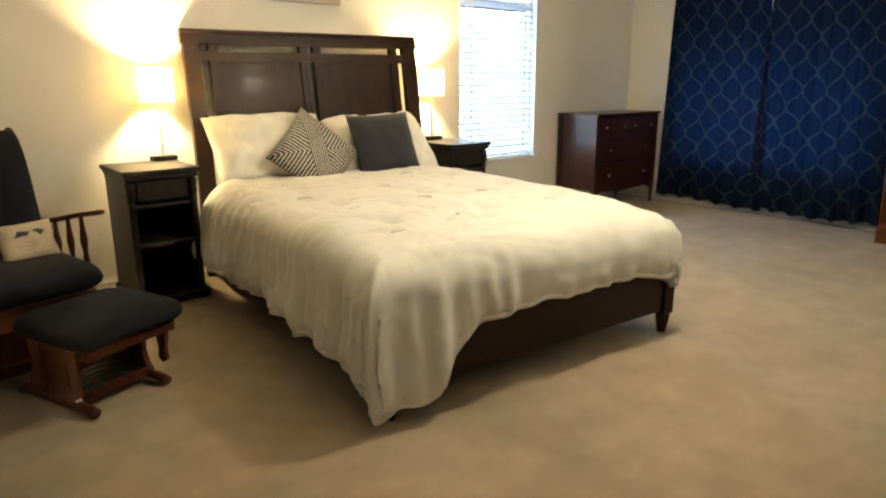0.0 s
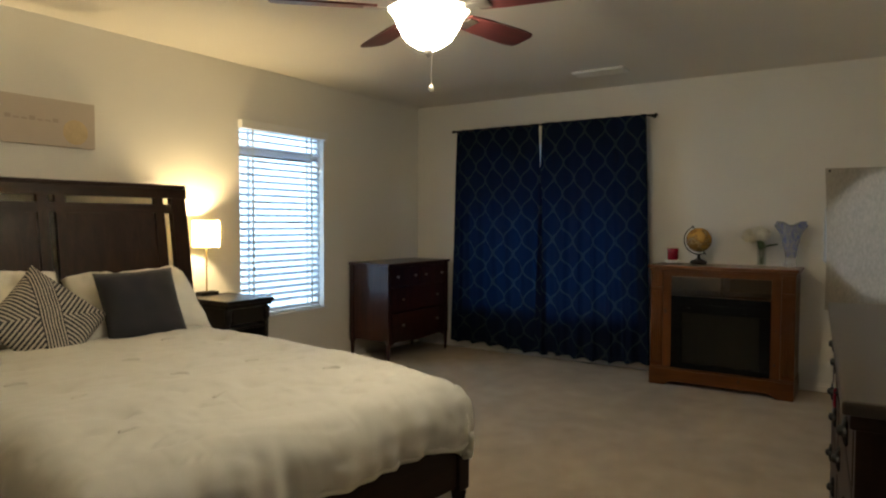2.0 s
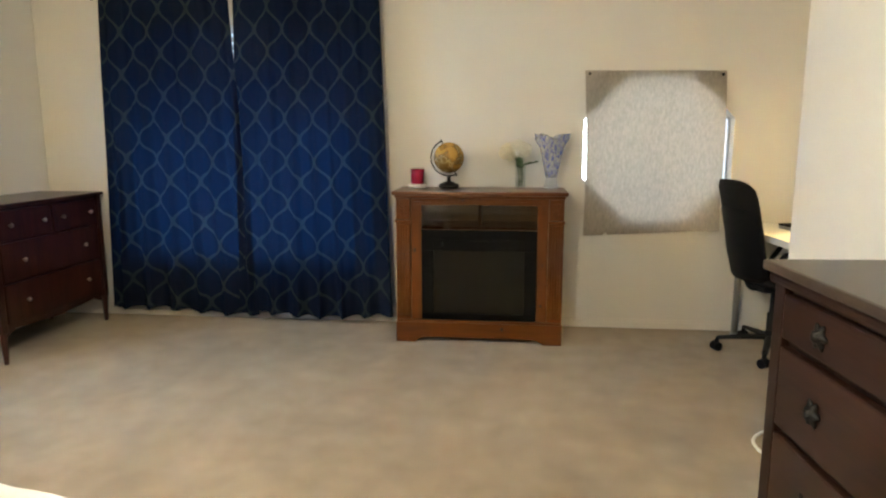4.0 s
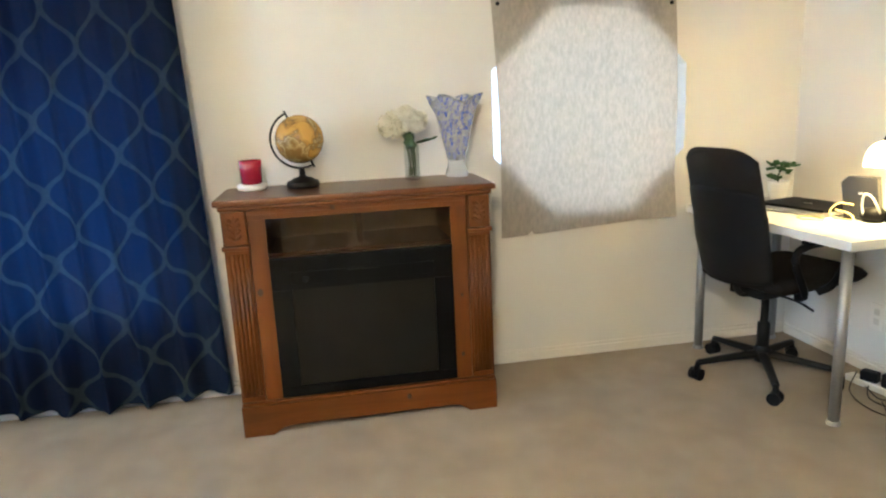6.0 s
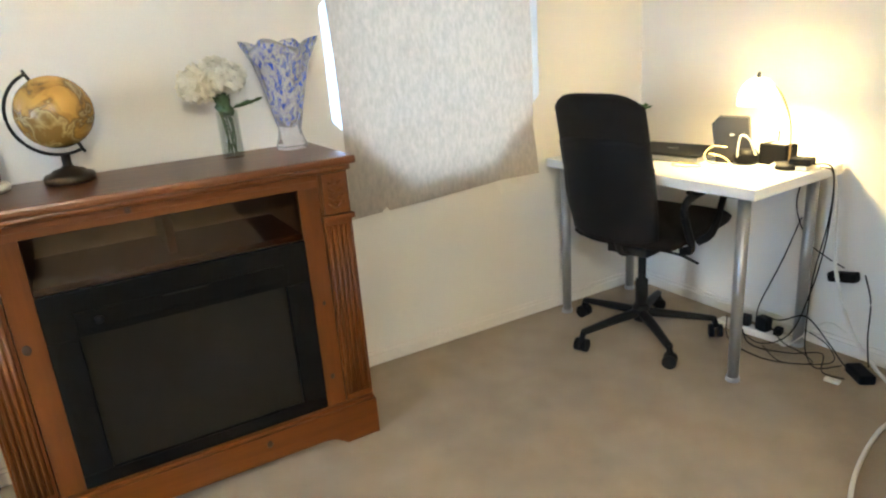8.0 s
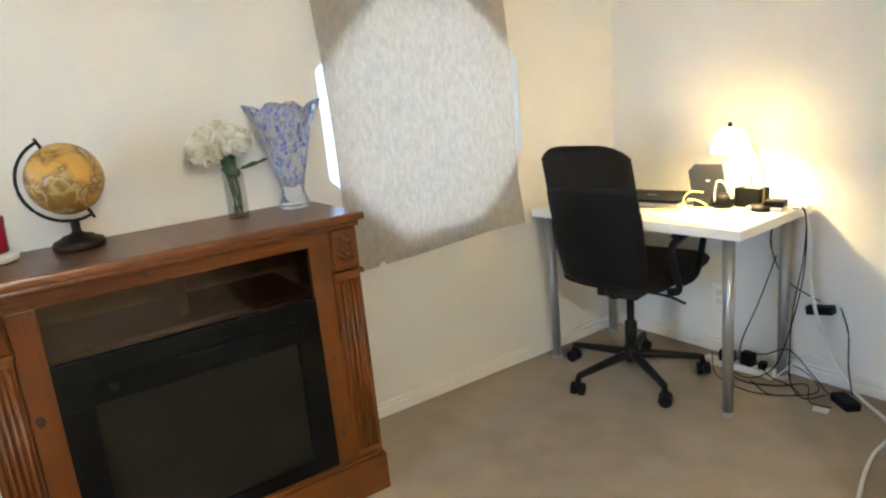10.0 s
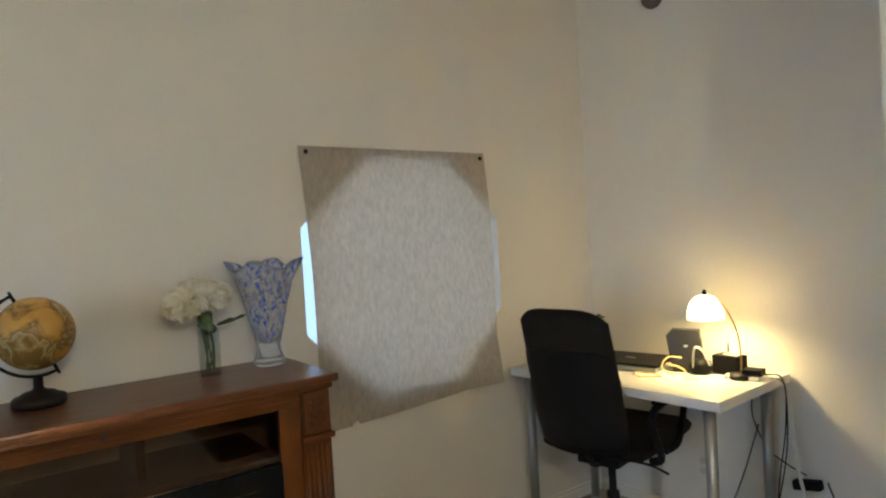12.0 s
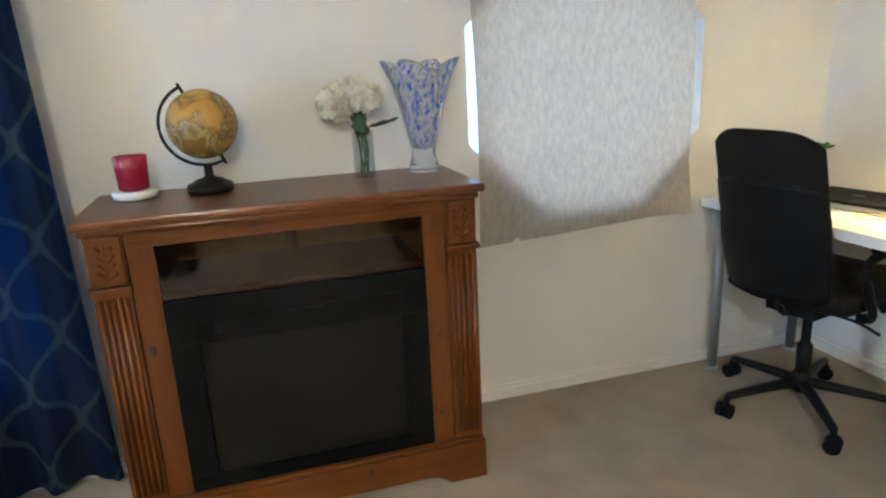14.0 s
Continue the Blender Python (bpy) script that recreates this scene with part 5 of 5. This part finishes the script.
def petals(material, count, centre, spread, seed):
    r = random.Random(seed)
    bm = bmesh.new()
    bmesh.ops.create_icosphere(bm, subdivisions=3, radius=0.78, matrix=Matrix.Translation(centre) @ Matrix.Diagonal((*spread, 1)))
    for v in bm.verts:
        v.co += Vector((0.3, 0.3, 1)) * 0.006 * noise.noise(v.co * 60)
    for _ in range(count):
        d = Vector((r.gauss(0, 1), r.gauss(0, 1), r.gauss(0, 1))).normalized()
        c = Vector(centre) + Vector((d.x * spread[0], d.y * spread[1], d.z * spread[2])) * r.uniform(0.75, 1.05)
        q = d.to_track_quat("Z", "Y").to_matrix() @ Euler((r.uniform(-0.5, 0.5), r.uniform(-0.5, 0.5), r.uniform(0, 6))).to_matrix()
        for k in range(4):
            a = k * math.pi / 2
            pts = [(0, 0, 0), (0.010, 0.008, 0.003), (0.020, 0.0, 0.007), (0.010, -0.008, 0.003)]
            rot = Matrix.Rotation(a, 3, "Z")
            vs = [bm.verts.new(c + q @ (rot @ Vector(p))) for p in pts]
            bm.faces.new(vs)
    return bm


part("hydrangea_head", petals(PETAL, 190, (0.0, 0.020, 0.250), (0.058, 0.062, 0.050), 1), PETAL, fv, "white hydrangea bloom")
part("hydrangea_head", petals(PETAL, 130, (-0.035, -0.012, 0.246), (0.048, 0.048, 0.040), 2), PETAL, fv, "white hydrangea bloom")
part("hydrangea_head", petals(PETAL_Y, 140, (-0.02, 0.075, 0.234), (0.052, 0.054, 0.048), 3), PETAL_Y, fv, "cream hydrangea bloom")


def flared_vase():
    """A square flared vase with a wavy rim."""
    bm = bmesh.new()
    n = 64

    def ringat(r, sq, z, wave):
        out = []
        for i in range(n):
            a = 2 * math.pi * i / n
            c, s = math.cos(a), math.sin(a)
            k = (abs(c) ** sq + abs(s) ** sq) ** (-1 / sq)
            rr = r * k * (1 + wave * 0.10 * math.cos(8 * a))
            out.append(bm.verts.new((rr * c, rr * s, z + wave * 0.016 * math.cos(4 * a + math.pi))))
        return out

    prof = [(0.050, 2.6, 0.0, 0), (0.052, 2.6, 0.012, 0), (0.040, 2.6, 0.045, 0), (0.036, 3, 0.065, 0), (0.048, 3.4, 0.13, 0), (0.064, 3.6, 0.21, 0.1), (0.080, 3.6, 0.28, 0.4), (0.102, 3.4, 0.328, 0.9),
            (0.112, 3.2, 0.350, 1.0), (0.106, 3.2, 0.350, 1.0), (0.095, 3.4, 0.326, 0.9), (0.073, 3.6, 0.28, 0.4), (0.057, 3.6, 0.21, 0.1), (0.041, 3.4, 0.13, 0), (0.026, 3, 0.08, 0), (0.004, 2, 0.072, 0)]
    rr = [ringat(*p) for p in prof]
    for a, c in zip(rr, rr[1:]):
        for i in range(n):
            bm.faces.new((a[i], a[(i + 1) % n], c[(i + 1) % n], c[i]))
    bm.faces.new(rr[0][::-1])
    bm.faces.new(rr[-1])
    return bm


single("flared_vase", flared_vase(), SPECK, "square flared clear glass vase with blue flecks", "vase", smooth="all", m=pose(6.45, 0.430, MZ, 0, 0, 10) @ Matrix.Scale(0.95, 4))

# ---- paper over the octagonal window ----


def paper_sheet():
    bm = bmesh.new()
    nu, nv = 40, 50
    g = []
    for i in range(nu + 1):
        s = i / nu
        col = []
        for j in range(nv + 1):
            v = j / nv
            y = (0.224 + 0.012 * math.sin(v * 3.1) * (s < 0.5) * -1) + (-0.876) * s - 0.02 * (1 - v) * (1 - s) + 0.02 * math.sin(math.pi * v) * s * -0.3
            z = 0.632 + 1.068 * v + 0.05 * (1 - v) * s - 0.010 * v * s
            x = E_X - 0.020 - 0.018 * (1 - v) * abs(math.sin(2.2 * s + 0.4)) - 0.013 * math.sin(math.pi * v) * ((1 - s) ** 6 + 1.8 * s ** 6) + 0.004 * noise.noise(Vector((s * 4, v * 4, 0)))
            if s > 0.8 and v < 0.2:
                x -= 0.25 * (s - 0.8) * (0.2 - v) * 5
            col.append(bm.verts.new((min(x, E_X - 0.005), y, z)))
        g.append(col)
    for i in range(nu):
        for j in range(nv):
            f = bm.faces.new((g[i][j], g[i + 1][j], g[i + 1][j + 1], g[i][j + 1]))
            f.smooth = True
    return bm


ps = thing("paper_shade", pose(0, 0, 0), "taupe paper sheet pinned over the octagonal window", "window covering")
part("sheet", paper_sheet(), PAPER, ps)
for y, z in ((0.194, 1.678), (-0.628, 1.666)):
    part("push_pin", lathe([(0.009, 0), (0.009, 0.004), (0.004, 0.007)], 10), BLACKPLASTIC, ps, "dark push pin", m=pose(E_X - 0.024, y, z, 0, -90, 0))
for y, z, a in ((0.05, 0.625, 30), (-0.565, 0.655, 80), (-0.48, 0.64, 20)):
    part("tape", boxed(-0.030, 0.030, -0.012, 0.012, 0, 0.0012), CABLE_W if a == 80 else TRIM, ps, "strip of cream tape", m=pose(E_X - 0.032, y, z, 0, -90, 0) @ pose(0, 0, 0, 0, 0, a))

# ---- desk in the alcove ----
DESK = pose(5.587, -0.78, 0, 0, 0, 3.3)
dk = thing("desk", DESK, "white desk top on four grey metal legs", "desk")
part("top", boxed(0, 0.980, -0.54, 0, 0.694, 0.730, 0.002), WHITE, dk)
for x in (0.070, 0.925):
    for y in (-0.06, -0.485):
        lg = part("leg", rod((x, y, 0.016), (x, y, 0.69), 0.0195, 0.0215, 20), STEEL, dk, "grey painted metal leg", True)
        part("foot", lathe([(0.024, 0), (0.026, 0.004), (0.024, 0.016)], 18, centre=(x, y, 0)), SILVER, lg)
        part("leg_plate", boxed(x - 0.05, x + 0.05, y - 0.05, y + 0.05, 0.690, 0.6965), BLACKMETAL, lg)


def on_desk(name, m, label, category):
    return thing(name, DESK @ Matrix.Translation((0, 0, 0.731)) @ m, label, category)


lt = on_desk("laptop", pose(0.575, -0.335, 0, 0, 0, 9), "closed black laptop on the white desk", "laptop")
part("base", boxed(-0.165, 0.165, -0.115, 0.115, 0.002, 0.020, 0.004), SILVER, lt, "silver edge base")
part("lid", boxed(-0.167, 0.167, -0.117, 0.117, 0.0205, 0.032, 0.004), BLACKPLASTIC, lt, "glossy black lid")
part("badge", boxed(-0.022, 0.022, -0.004, 0.004, 0.032, 0.0326), SILVER, lt, "small silver badge")

rt = on_desk("modem", pose(0.325, -0.37, 0, 0, 0, 25) @ pose(0, 0, 0, 0, 4, 0), "upright dark grey modem with a clipped corner", "modem")
part("body", slab([(-0.07, 0.004), (0.06, 0.004), (0.07, 0.15), (0.045, 0.175), (-0.06, 0.165)], -0.022, 0.022, axis="y"), mat("modem_grey", (0.010, 0.010, 0.012), 0.45), rt)
part("foot", boxed(-0.07, 0.06, -0.035, 0.035, 0, 0.006), BLACKPLASTIC, rt)
part("badge", boxed(-0.01, 0.005, 0.0222, 0.023, 0.10, 0.108), SILVER, rt, "small light badge")

rb = on_desk("router", pose(0.165, -0.40, 0, 0, 0, -6), "black wireless router with two antennas", "router")
part("body", boxed(-0.055, 0.055, -0.035, 0.035, 0, 0.078, 0.006), BLACKPLASTIC, rb)
part("top_strip", boxed(-0.045, 0.015, -0.025, 0.025, 0.0785, 0.081), SILVER, rb)
part("antenna", rod((0.035, -0.045, 0.03), (0.035, -0.047, 0.115), 0.004, 0.003, 10), BLACKPLASTIC, rb, smooth=True)
sb = on_desk("speaker_puck", pose(0.265, -0.36, 0), "small dark rounded speaker on the desk", "speaker")
part("body", lathe([(0.035, 0), (0.046, 0.008), (0.046, 0.03), (0.034, 0.05), (0.010, 0.055)], 24), BLACKPLASTIC, sb, smooth="all")
bk = on_desk("stack_of_boxes", pose(0.085, -0.37, 0, 0, 0, 10), "white booklet under a dark switch box", "network switch")
part("booklet", boxed(-0.055, 0.07, -0.06, 0.04, 0, 0.014, 0.002), CABLE_W, bk, "cream booklet")
part("switch_box", boxed(-0.060, 0.01, -0.035, 0.03, 0.0145, 0.038, 0.004), BLACKPLASTIC, bk, "dark plastic box")

pp = on_desk("potted_plant", pose(0.905, -0.455, 0) @ Matrix.Scale(1.05, 4), "small green plant in a white pot", "potted plant")
part("pot", lathe([(0.034, 0), (0.046, 0.075), (0.049, 0.085), (0.045, 0.085), (0.040, 0.070), (0.004, 0.068)], 28), WHITE, pp, "white ceramic pot", True)
part("soil", lathe([(0.041, 0.066), (0.041, 0.072), (0.01, 0.075)], 20), mat("soil", (0.04, 0.025, 0.015), 0.95, bump=0.6), pp)
part("stem", tube([(0, 0, 0.07), (-0.004, 0.006, 0.11), (-0.022, 0.0, 0.145)], 0.004, 8), STEM, pp)
r = random.Random(9)
leafme = None
for k in range(34):
    c = Vector((-0.026, 0, 0.155)) + Vector((r.gauss(0, 0.024), r.gauss(0, 0.024), r.gauss(0, 0.010)))
    if k > 25:
        c = Vector((0.02, 0.0, 0.10)) + Vector((r.gauss(0, 0.014), r.gauss(0, 0.014), r.gauss(0, 0.006)))
    if leafme is None:
        leafme = finish("leaf", cushion(0.038, 0.024, 0.006, 4), GREEN, "all")
    o = new("leaf", leafme)
    o.parent = pp
    o.matrix_basis = Matrix.Translation(c) @ Euler((r.uniform(-0.6, 0.6), r.uniform(-0.6, 0.6), r.uniform(0, 6.3))).to_matrix().to_4x4()

dl = thing("desk_lamp", pose(5.708, -1.135, 0.731), "lit gooseneck desk lamp with a small round shade", "desk lamp")
part("base", lathe([(0.048, 0), (0.050, 0.008), (0.044, 0.018), (0.008, 0.024)], 28), BLACKMETAL, dl, smooth=True)
part("gooseneck", tube([(0, 0, 0.02), (0, 0, 0.10), (0.012, 0, 0.18), (0.055, 0, 0.265), (0.105, 0.008, 0.305), (0.13, 0.015, 0.312)], 0.0032, 8), BRASS, dl, smooth="all")
part("shade", lathe([(0.010, 0.050), (0.034, 0.043), (0.056, 0.020), (0.067, -0.012), (0.070, -0.046), (0.066, -0.046), (0.063, -0.012), (0.052, 0.016), (0.031, 0.038), (0.008, 0.045)], 32, centre=(0.13, 0.015, 0.265)), FROST, dl, "glowing white shade", "all")
part("shade_finial", lathe([(0.008, 0), (0.010, 0.01), (0.004, 0.022)], 12, centre=(0.13, 0.015, 0.314)), BLACKMETAL, dl)


def cable(name, points, r, material, label, category="cable"):
    return single(name, tube(points, r, 7, steps=8), material, label, category, smooth="all")


# loop of yellow cable on the desk
D = lambda x, y, z: tuple(DESK @ Vector((x, y, z)))
cable("yellow_cable", [D(0.33, -0.33, 0.79), D(0.365, -0.29, 0.795), D(0.375, -0.26, 0.765), D(0.34, -0.25, 0.742), D(0.29, -0.29, 0.738), D(0.33, -0.31, 0.755), D(0.37, -0.28, 0.770)], 0.0034, CABLE_Y, "coiled yellow network cable on the desk")
cable("yellow_cable", [D(0.34, -0.20, 0.735), D(0.40, -0.16, 0.735), D(0.46, -0.18, 0.735), D(0.43, -0.23, 0.735), D(0.36, -0.22, 0.736)], 0.0025, CABLE_Y, "thin yellow cable loop lying flat on the desk")
cable("white_cable", [D(0.28, -0.33, 0.735), D(0.262, -0.30, 0.80), D(0.245, -0.29, 0.845), D(0.225, -0.31, 0.83), D(0.215, -0.34, 0.77)], 0.0042, CABLE_W, "white cable arching beside the router")
cable("power_cable", [D(0.05, -0.40, 0.745), D(-0.02, -0.43, 0.73), D(-0.02, -0.44, 0.55), D(0.02, -0.45, 0.30), D(0.03, -0.46, 0.08), D(0.0, -0.42, 0.012), D(-0.08, -0.34, 0.010), D(-0.13, -0.42, 0.010)], 0.0025, BLACKPLASTIC, "black power cable hanging off the desk")
cable("power_cable", [D(0.02, -0.42, 0.735), D(-0.03, -0.42, 0.71), D(-0.04, -0.40, 0.50), D(0.03, -0.47, 0.25), D(0.08, -0.44, 0.06), D(0.16, -0.38, 0.010), D(0.28, -0.42, 0.012)], 0.0025, BLACKPLASTIC, "black power cable hanging off the desk")
cable("power_cable", [D(0.14, -0.56, 0.69), D(0.16, -0.55, 0.55), D(0.10, -0.54, 0.42), D(0.02, -0.535, 0.37), D(-0.05, -0.53, 0.345)], 0.0025, BLACKPLASTIC, "black power cable looped behind the desk")
cable("power_cable", [D(0.14, -0.56, 0.50), D(0.20, -0.55, 0.30), D(0.26, -0.53, 0.12), D(0.27, -0.52, 0.05)], 0.0025, BLACKPLASTIC, "black power cable hanging behind the desk")
cable("power_cable", [(5.50, -1.33, 0.33), (5.46, -1.31, 0.24), (5.44, -1.28, 0.12), (5.40, -1.23, 0.03)], 0.0026, BLACKPLASTIC, "black cable from the hanging power brick")
cable("white_cable", [D(-0.01, -0.45, 0.735), D(-0.03, -0.455, 0.62), D(-0.05, -0.45, 0.40), D(-0.12, -0.46, 0.16), D(-0.22, -0.46, 0.03), (5.22, -1.12, 0.006), (5.19, -0.90, 0.006), (5.13, -0.68, 0.006), (5.05, -0.50, 0.006), (4.96, -0.385, 0.006), (4.86, -0.35, 0.006), (4.70, -0.38, 0.006)], 0.0068, CABLE_W, "long white cable running along the carpet")
cable("power_cable", [(5.95, -1.27, 0.03), (5.80, -1.12, 0.008), (5.66, -1.16, 0.007), (5.58, -1.25, 0.007), (5.50, -1.12, 0.007), (5.42, -1.12, 0.012)], 0.0025, BLACKPLASTIC, "tangled black cable on the carpet")
cable("power_cable", [(5.88, -1.30, 0.05), (5.74, -1.22, 0.10), (5.65, -1.24, 0.14), (5.57, -1.27, 0.05), (5.48, -1.22, 0.012), (5.42, -1.19, 0.02)], 0.0026, BLACKPLASTIC, "tangled black cable on the carpet")
cable("white_cable", [(5.80, -1.28, 0.04), (5.70, -1.20, 0.008), (5.60, -1.28, 0.12), (5.52, -1.30, 0.10)], 0.003, CABLE_W, "short pale cable on the carpet")

cable("power_cable", [(5.98, -1.22, 0.04), (5.88, -1.10, 0.006), (5.72, -1.05, 0.006), (5.60, -1.10, 0.006), (5.52, -1.22, 0.006), (5.60, -1.30, 0.03), (5.70, -1.25, 0.09)], 0.0022, BLACKPLASTIC, "loose black cable loop on the carpet")
cable("power_cable", [(5.84, -1.26, 0.05), (5.78, -1.18, 0.11), (5.68, -1.15, 0.05), (5.62, -1.20, 0.006), (5.56, -1.15, 0.006), (5.64, -1.08, 0.006), (5.74, -1.12, 0.02)], 0.0022, BLACKPLASTIC, "loose black cable loop on the carpet")
st = thing("power_strip", pose(5.85, -1.22, 0, 0, 0, 8), "white power strip on the carpet full of plugs", "power strip")
part("body", boxed(-0.15, 0.15, -0.025, 0.025, 0, 0.030, 0.006), CABLE_W, st)
for x, h, w, a in ((-0.10, 0.03, 0.016, 8), (-0.04, 0.06, 0.026, -12), (0.05, 0.045, 0.034, 15)):
    part("plug", boxed(-w, w, -0.020, 0.024, 0.0305, 0.03 + h, 0.008), BLACKPLASTIC, st, "black plug", m=pose(x, 0, 0, 0, 0, a))
single("power_brick", boxed(-0.055, 0.055, -0.028, 0.028, 0, 0.034, 0.008), BLACKPLASTIC, "black power brick lying on the carpet", "power adapter", "power adapters", m=pose(5.405, -1.19, 0, 0, 0, -35))
single("power_brick", boxed(-0.05, 0.05, -0.022, 0.022, -0.018, 0.018, 0.008), BLACKPLASTIC, "black power brick hanging by its cable", "power adapter", "power adapters", m=pose(5.56, -1.30, 0.315, 0, 10, 4))
single("cable_label", boxed(-0.025, 0.025, -0.012, 0.012, 0, 0.012, 0.003), CABLE_W, "white plug end on the carpet", "plug", m=pose(5.445, -1.09, 0.0, 0, 0, 10))

oc = thing("wall_outlet", pose(6.016, A_Y + 0.001, 0.265), "cream wall outlet behind the desk", "outlet")
part("plate", boxed(-0.036, 0.036, 0, 0.006, -0.058, 0.058, 0.003), TRIM, oc)
for z in (-0.022, 0.022):
    part("socket", boxed(-0.014, 0.014, 0.006, 0.0075, z - 0.014, z + 0.014, 0.0005), mat("socket_shade", (0.62, 0.59, 0.53), 0.5), oc)
sd = thing("wall_fixture", pose(6.154, A_Y, 2.345), "small round brown fixture high on the wall", "wall fixture")
part("disc", lathe([(0.05, 0), (0.052, 0.012), (0.046, 0.03), (0.02, 0.042)], 28), mat("brown_metal", (0.10, 0.07, 0.05), 0.4, 0.3), sd, smooth=True, m=pose(0, 0, 0, -90, 0, 0))

# ---- office chair ----
oc2 = thing("office_chair", pose(6.135, -0.868, 0, 0, 0, 12.5), "black high-back swivel office chair at the desk", "office chair")
for k in range(5):
    a = math.radians(10.6 + 72 * k - 12.5)
    mm = pose(0, 0, 0, 0, 0, math.degrees(a))
    sp = part("base_arm", tube([(0.02, 0, 0.105), (0.15, 0, 0.095), (0.29, 0, 0.080)], [0.024, 0.016], 8, flat=0.8), BLACKMETAL, oc2, smooth="all", m=mm)
    b = bmesh.new()
    for y in (-0.016, 0.016):
        rod((0.0, y - 0.009, 0.027), (0.0, y + 0.009, 0.027), 0.027, 0.027, 18, b)
    part("caster", b, BLACKPLASTIC, sp, m=pose(0.298, 0, 0, 0, 0, 30 * k))
    part("caster_hood", rod((0.298, 0, 0.045), (0.29, 0, 0.085), 0.014, 0.010, 10), BLACKPLASTIC, sp)
part("hub", lathe([(0.032, 0.07), (0.036, 0.09), (0.036, 0.13), (0.026, 0.145)], 20), BLACKMETAL, oc2, smooth=True)
part("gas_column", lathe([(0.026, 0.13), (0.026, 0.25), (0.016, 0.255), (0.016, 0.40)], 18), BLACKMETAL, oc2, smooth=True)
part("mechanism", boxed(-0.09, 0.09, -0.11, 0.12, 0.39, 0.425, 0.008), BLACKMETAL, oc2)
part("lever", tube([(-0.08, 0.02, 0.40), (-0.18, 0.02, 0.395), (-0.25, 0.02, 0.375)], 0.0055, 8), BLACKMETAL, oc2, smooth="all")
part("seat", pad(0.46, 0.54, 0.085), MESHCLOTH, oc2, "black padded seat", "all", pose(0.02, -0.115, 0.462))


def chair_back(low=0.0, high=1.0, proud=0.0):
    """A tall curved back that wraps forward at its sides, or a stretch of it."""
    bm = bmesh.new()
    n, mrow = 14, 18
    g = {}
    for s in (0, 1):
        for i in range(n + 1):
            for j in range(mrow + 1):
                u, v = 2 * i / n - 1, low + (high - low) * j / mrow
                w = 0.205 - 0.012 * v - 0.03 * max(0, 0.25 - v) * 4 * abs(u) * 0.5
                rz = 0.45 + 0.59 * v - (0.055 * abs(u) ** 4 * (2 * v - 1) if v > 0.5 else -0.02 * abs(u) ** 4)
                lean = 0.215 + 0.10 * v ** 1.3 - 0.085 * max(0, 0.30 - v) ** 1.1
                y = lean + proud - 0.055 * u * u - (0.0 if s else 0.055 * (1 - u ** 6) * (1 - (2 * v - 1) ** 8) + 0.004)
                g[s, i, j] = bm.verts.new((u * w, y, rz))
    for s in (0, 1):
        for i in range(n):
            for j in range(mrow):
                q = [g[s, i, j], g[s, i + 1, j], g[s, i + 1, j + 1], g[s, i, j + 1]]
                bm.faces.new(q if s == 0 else q[::-1])
    rim = [(i, 0) for i in range(n)] + [(n, j) for j in range(mrow)] + [(i, mrow) for i in range(n, 0, -1)] + [(0, j) for j in range(mrow, 0, -1)]
    for k in range(len(rim)):
        a, c = rim[k], rim[(k + 1) % len(rim)]
        bm.faces.new((g[0, a[0], a[1]], g[1, a[0], a[1]], g[1, c[0], c[1]], g[0, c[0], c[1]]))
    bmesh.ops.recalc_face_normals(bm, faces=bm.faces)
    return bm


part("backrest", chair_back(), MESHCLOTH, oc2, "tall black cloth backrest", "all", pose(0.04, 0, 0))
# The lower stretch of the same back, darker and 6 mm proud.
part("lower_back", chair_back(0.02, 0.72, 0.006), BLACKPLASTIC, oc2, "darker lower stretch of the backrest", "all", pose(0.04, 0, 0))
part("back_bracket", tube([(0, 0.05, 0.40), (0, 0.14, 0.40), (0, 0.175, 0.44), (0, 0.19, 0.50)], 0.018, 8, flat=0.5), BLACKMETAL, oc2, smooth="all")
for s in (-1, 1):
    arm = part("armrest", tube([(s * 0.20, 0.06, 0.425), (s * 0.245, 0.07, 0.45), (s * 0.248, 0.115, 0.54), (s * 0.244, 0.135, 0.61), (s * 0.240, 0.08, 0.645), (s * 0.240, -0.08, 0.652), (s * 0.240, -0.185, 0.632), (s * 0.243, -0.170, 0.585), (s * 0.247, -0.09, 0.475), (s * 0.20, -0.06, 0.43)], 0.0135, 8, flat=1.25), BLACKPLASTIC, oc2, "black looped plastic arm", "all")
    part("arm_pad", pad(0.052, 0.235, 0.024, 8), BLACKPLASTIC, arm, "", "all", pose(s * 0.240, -0.035, 0.660))
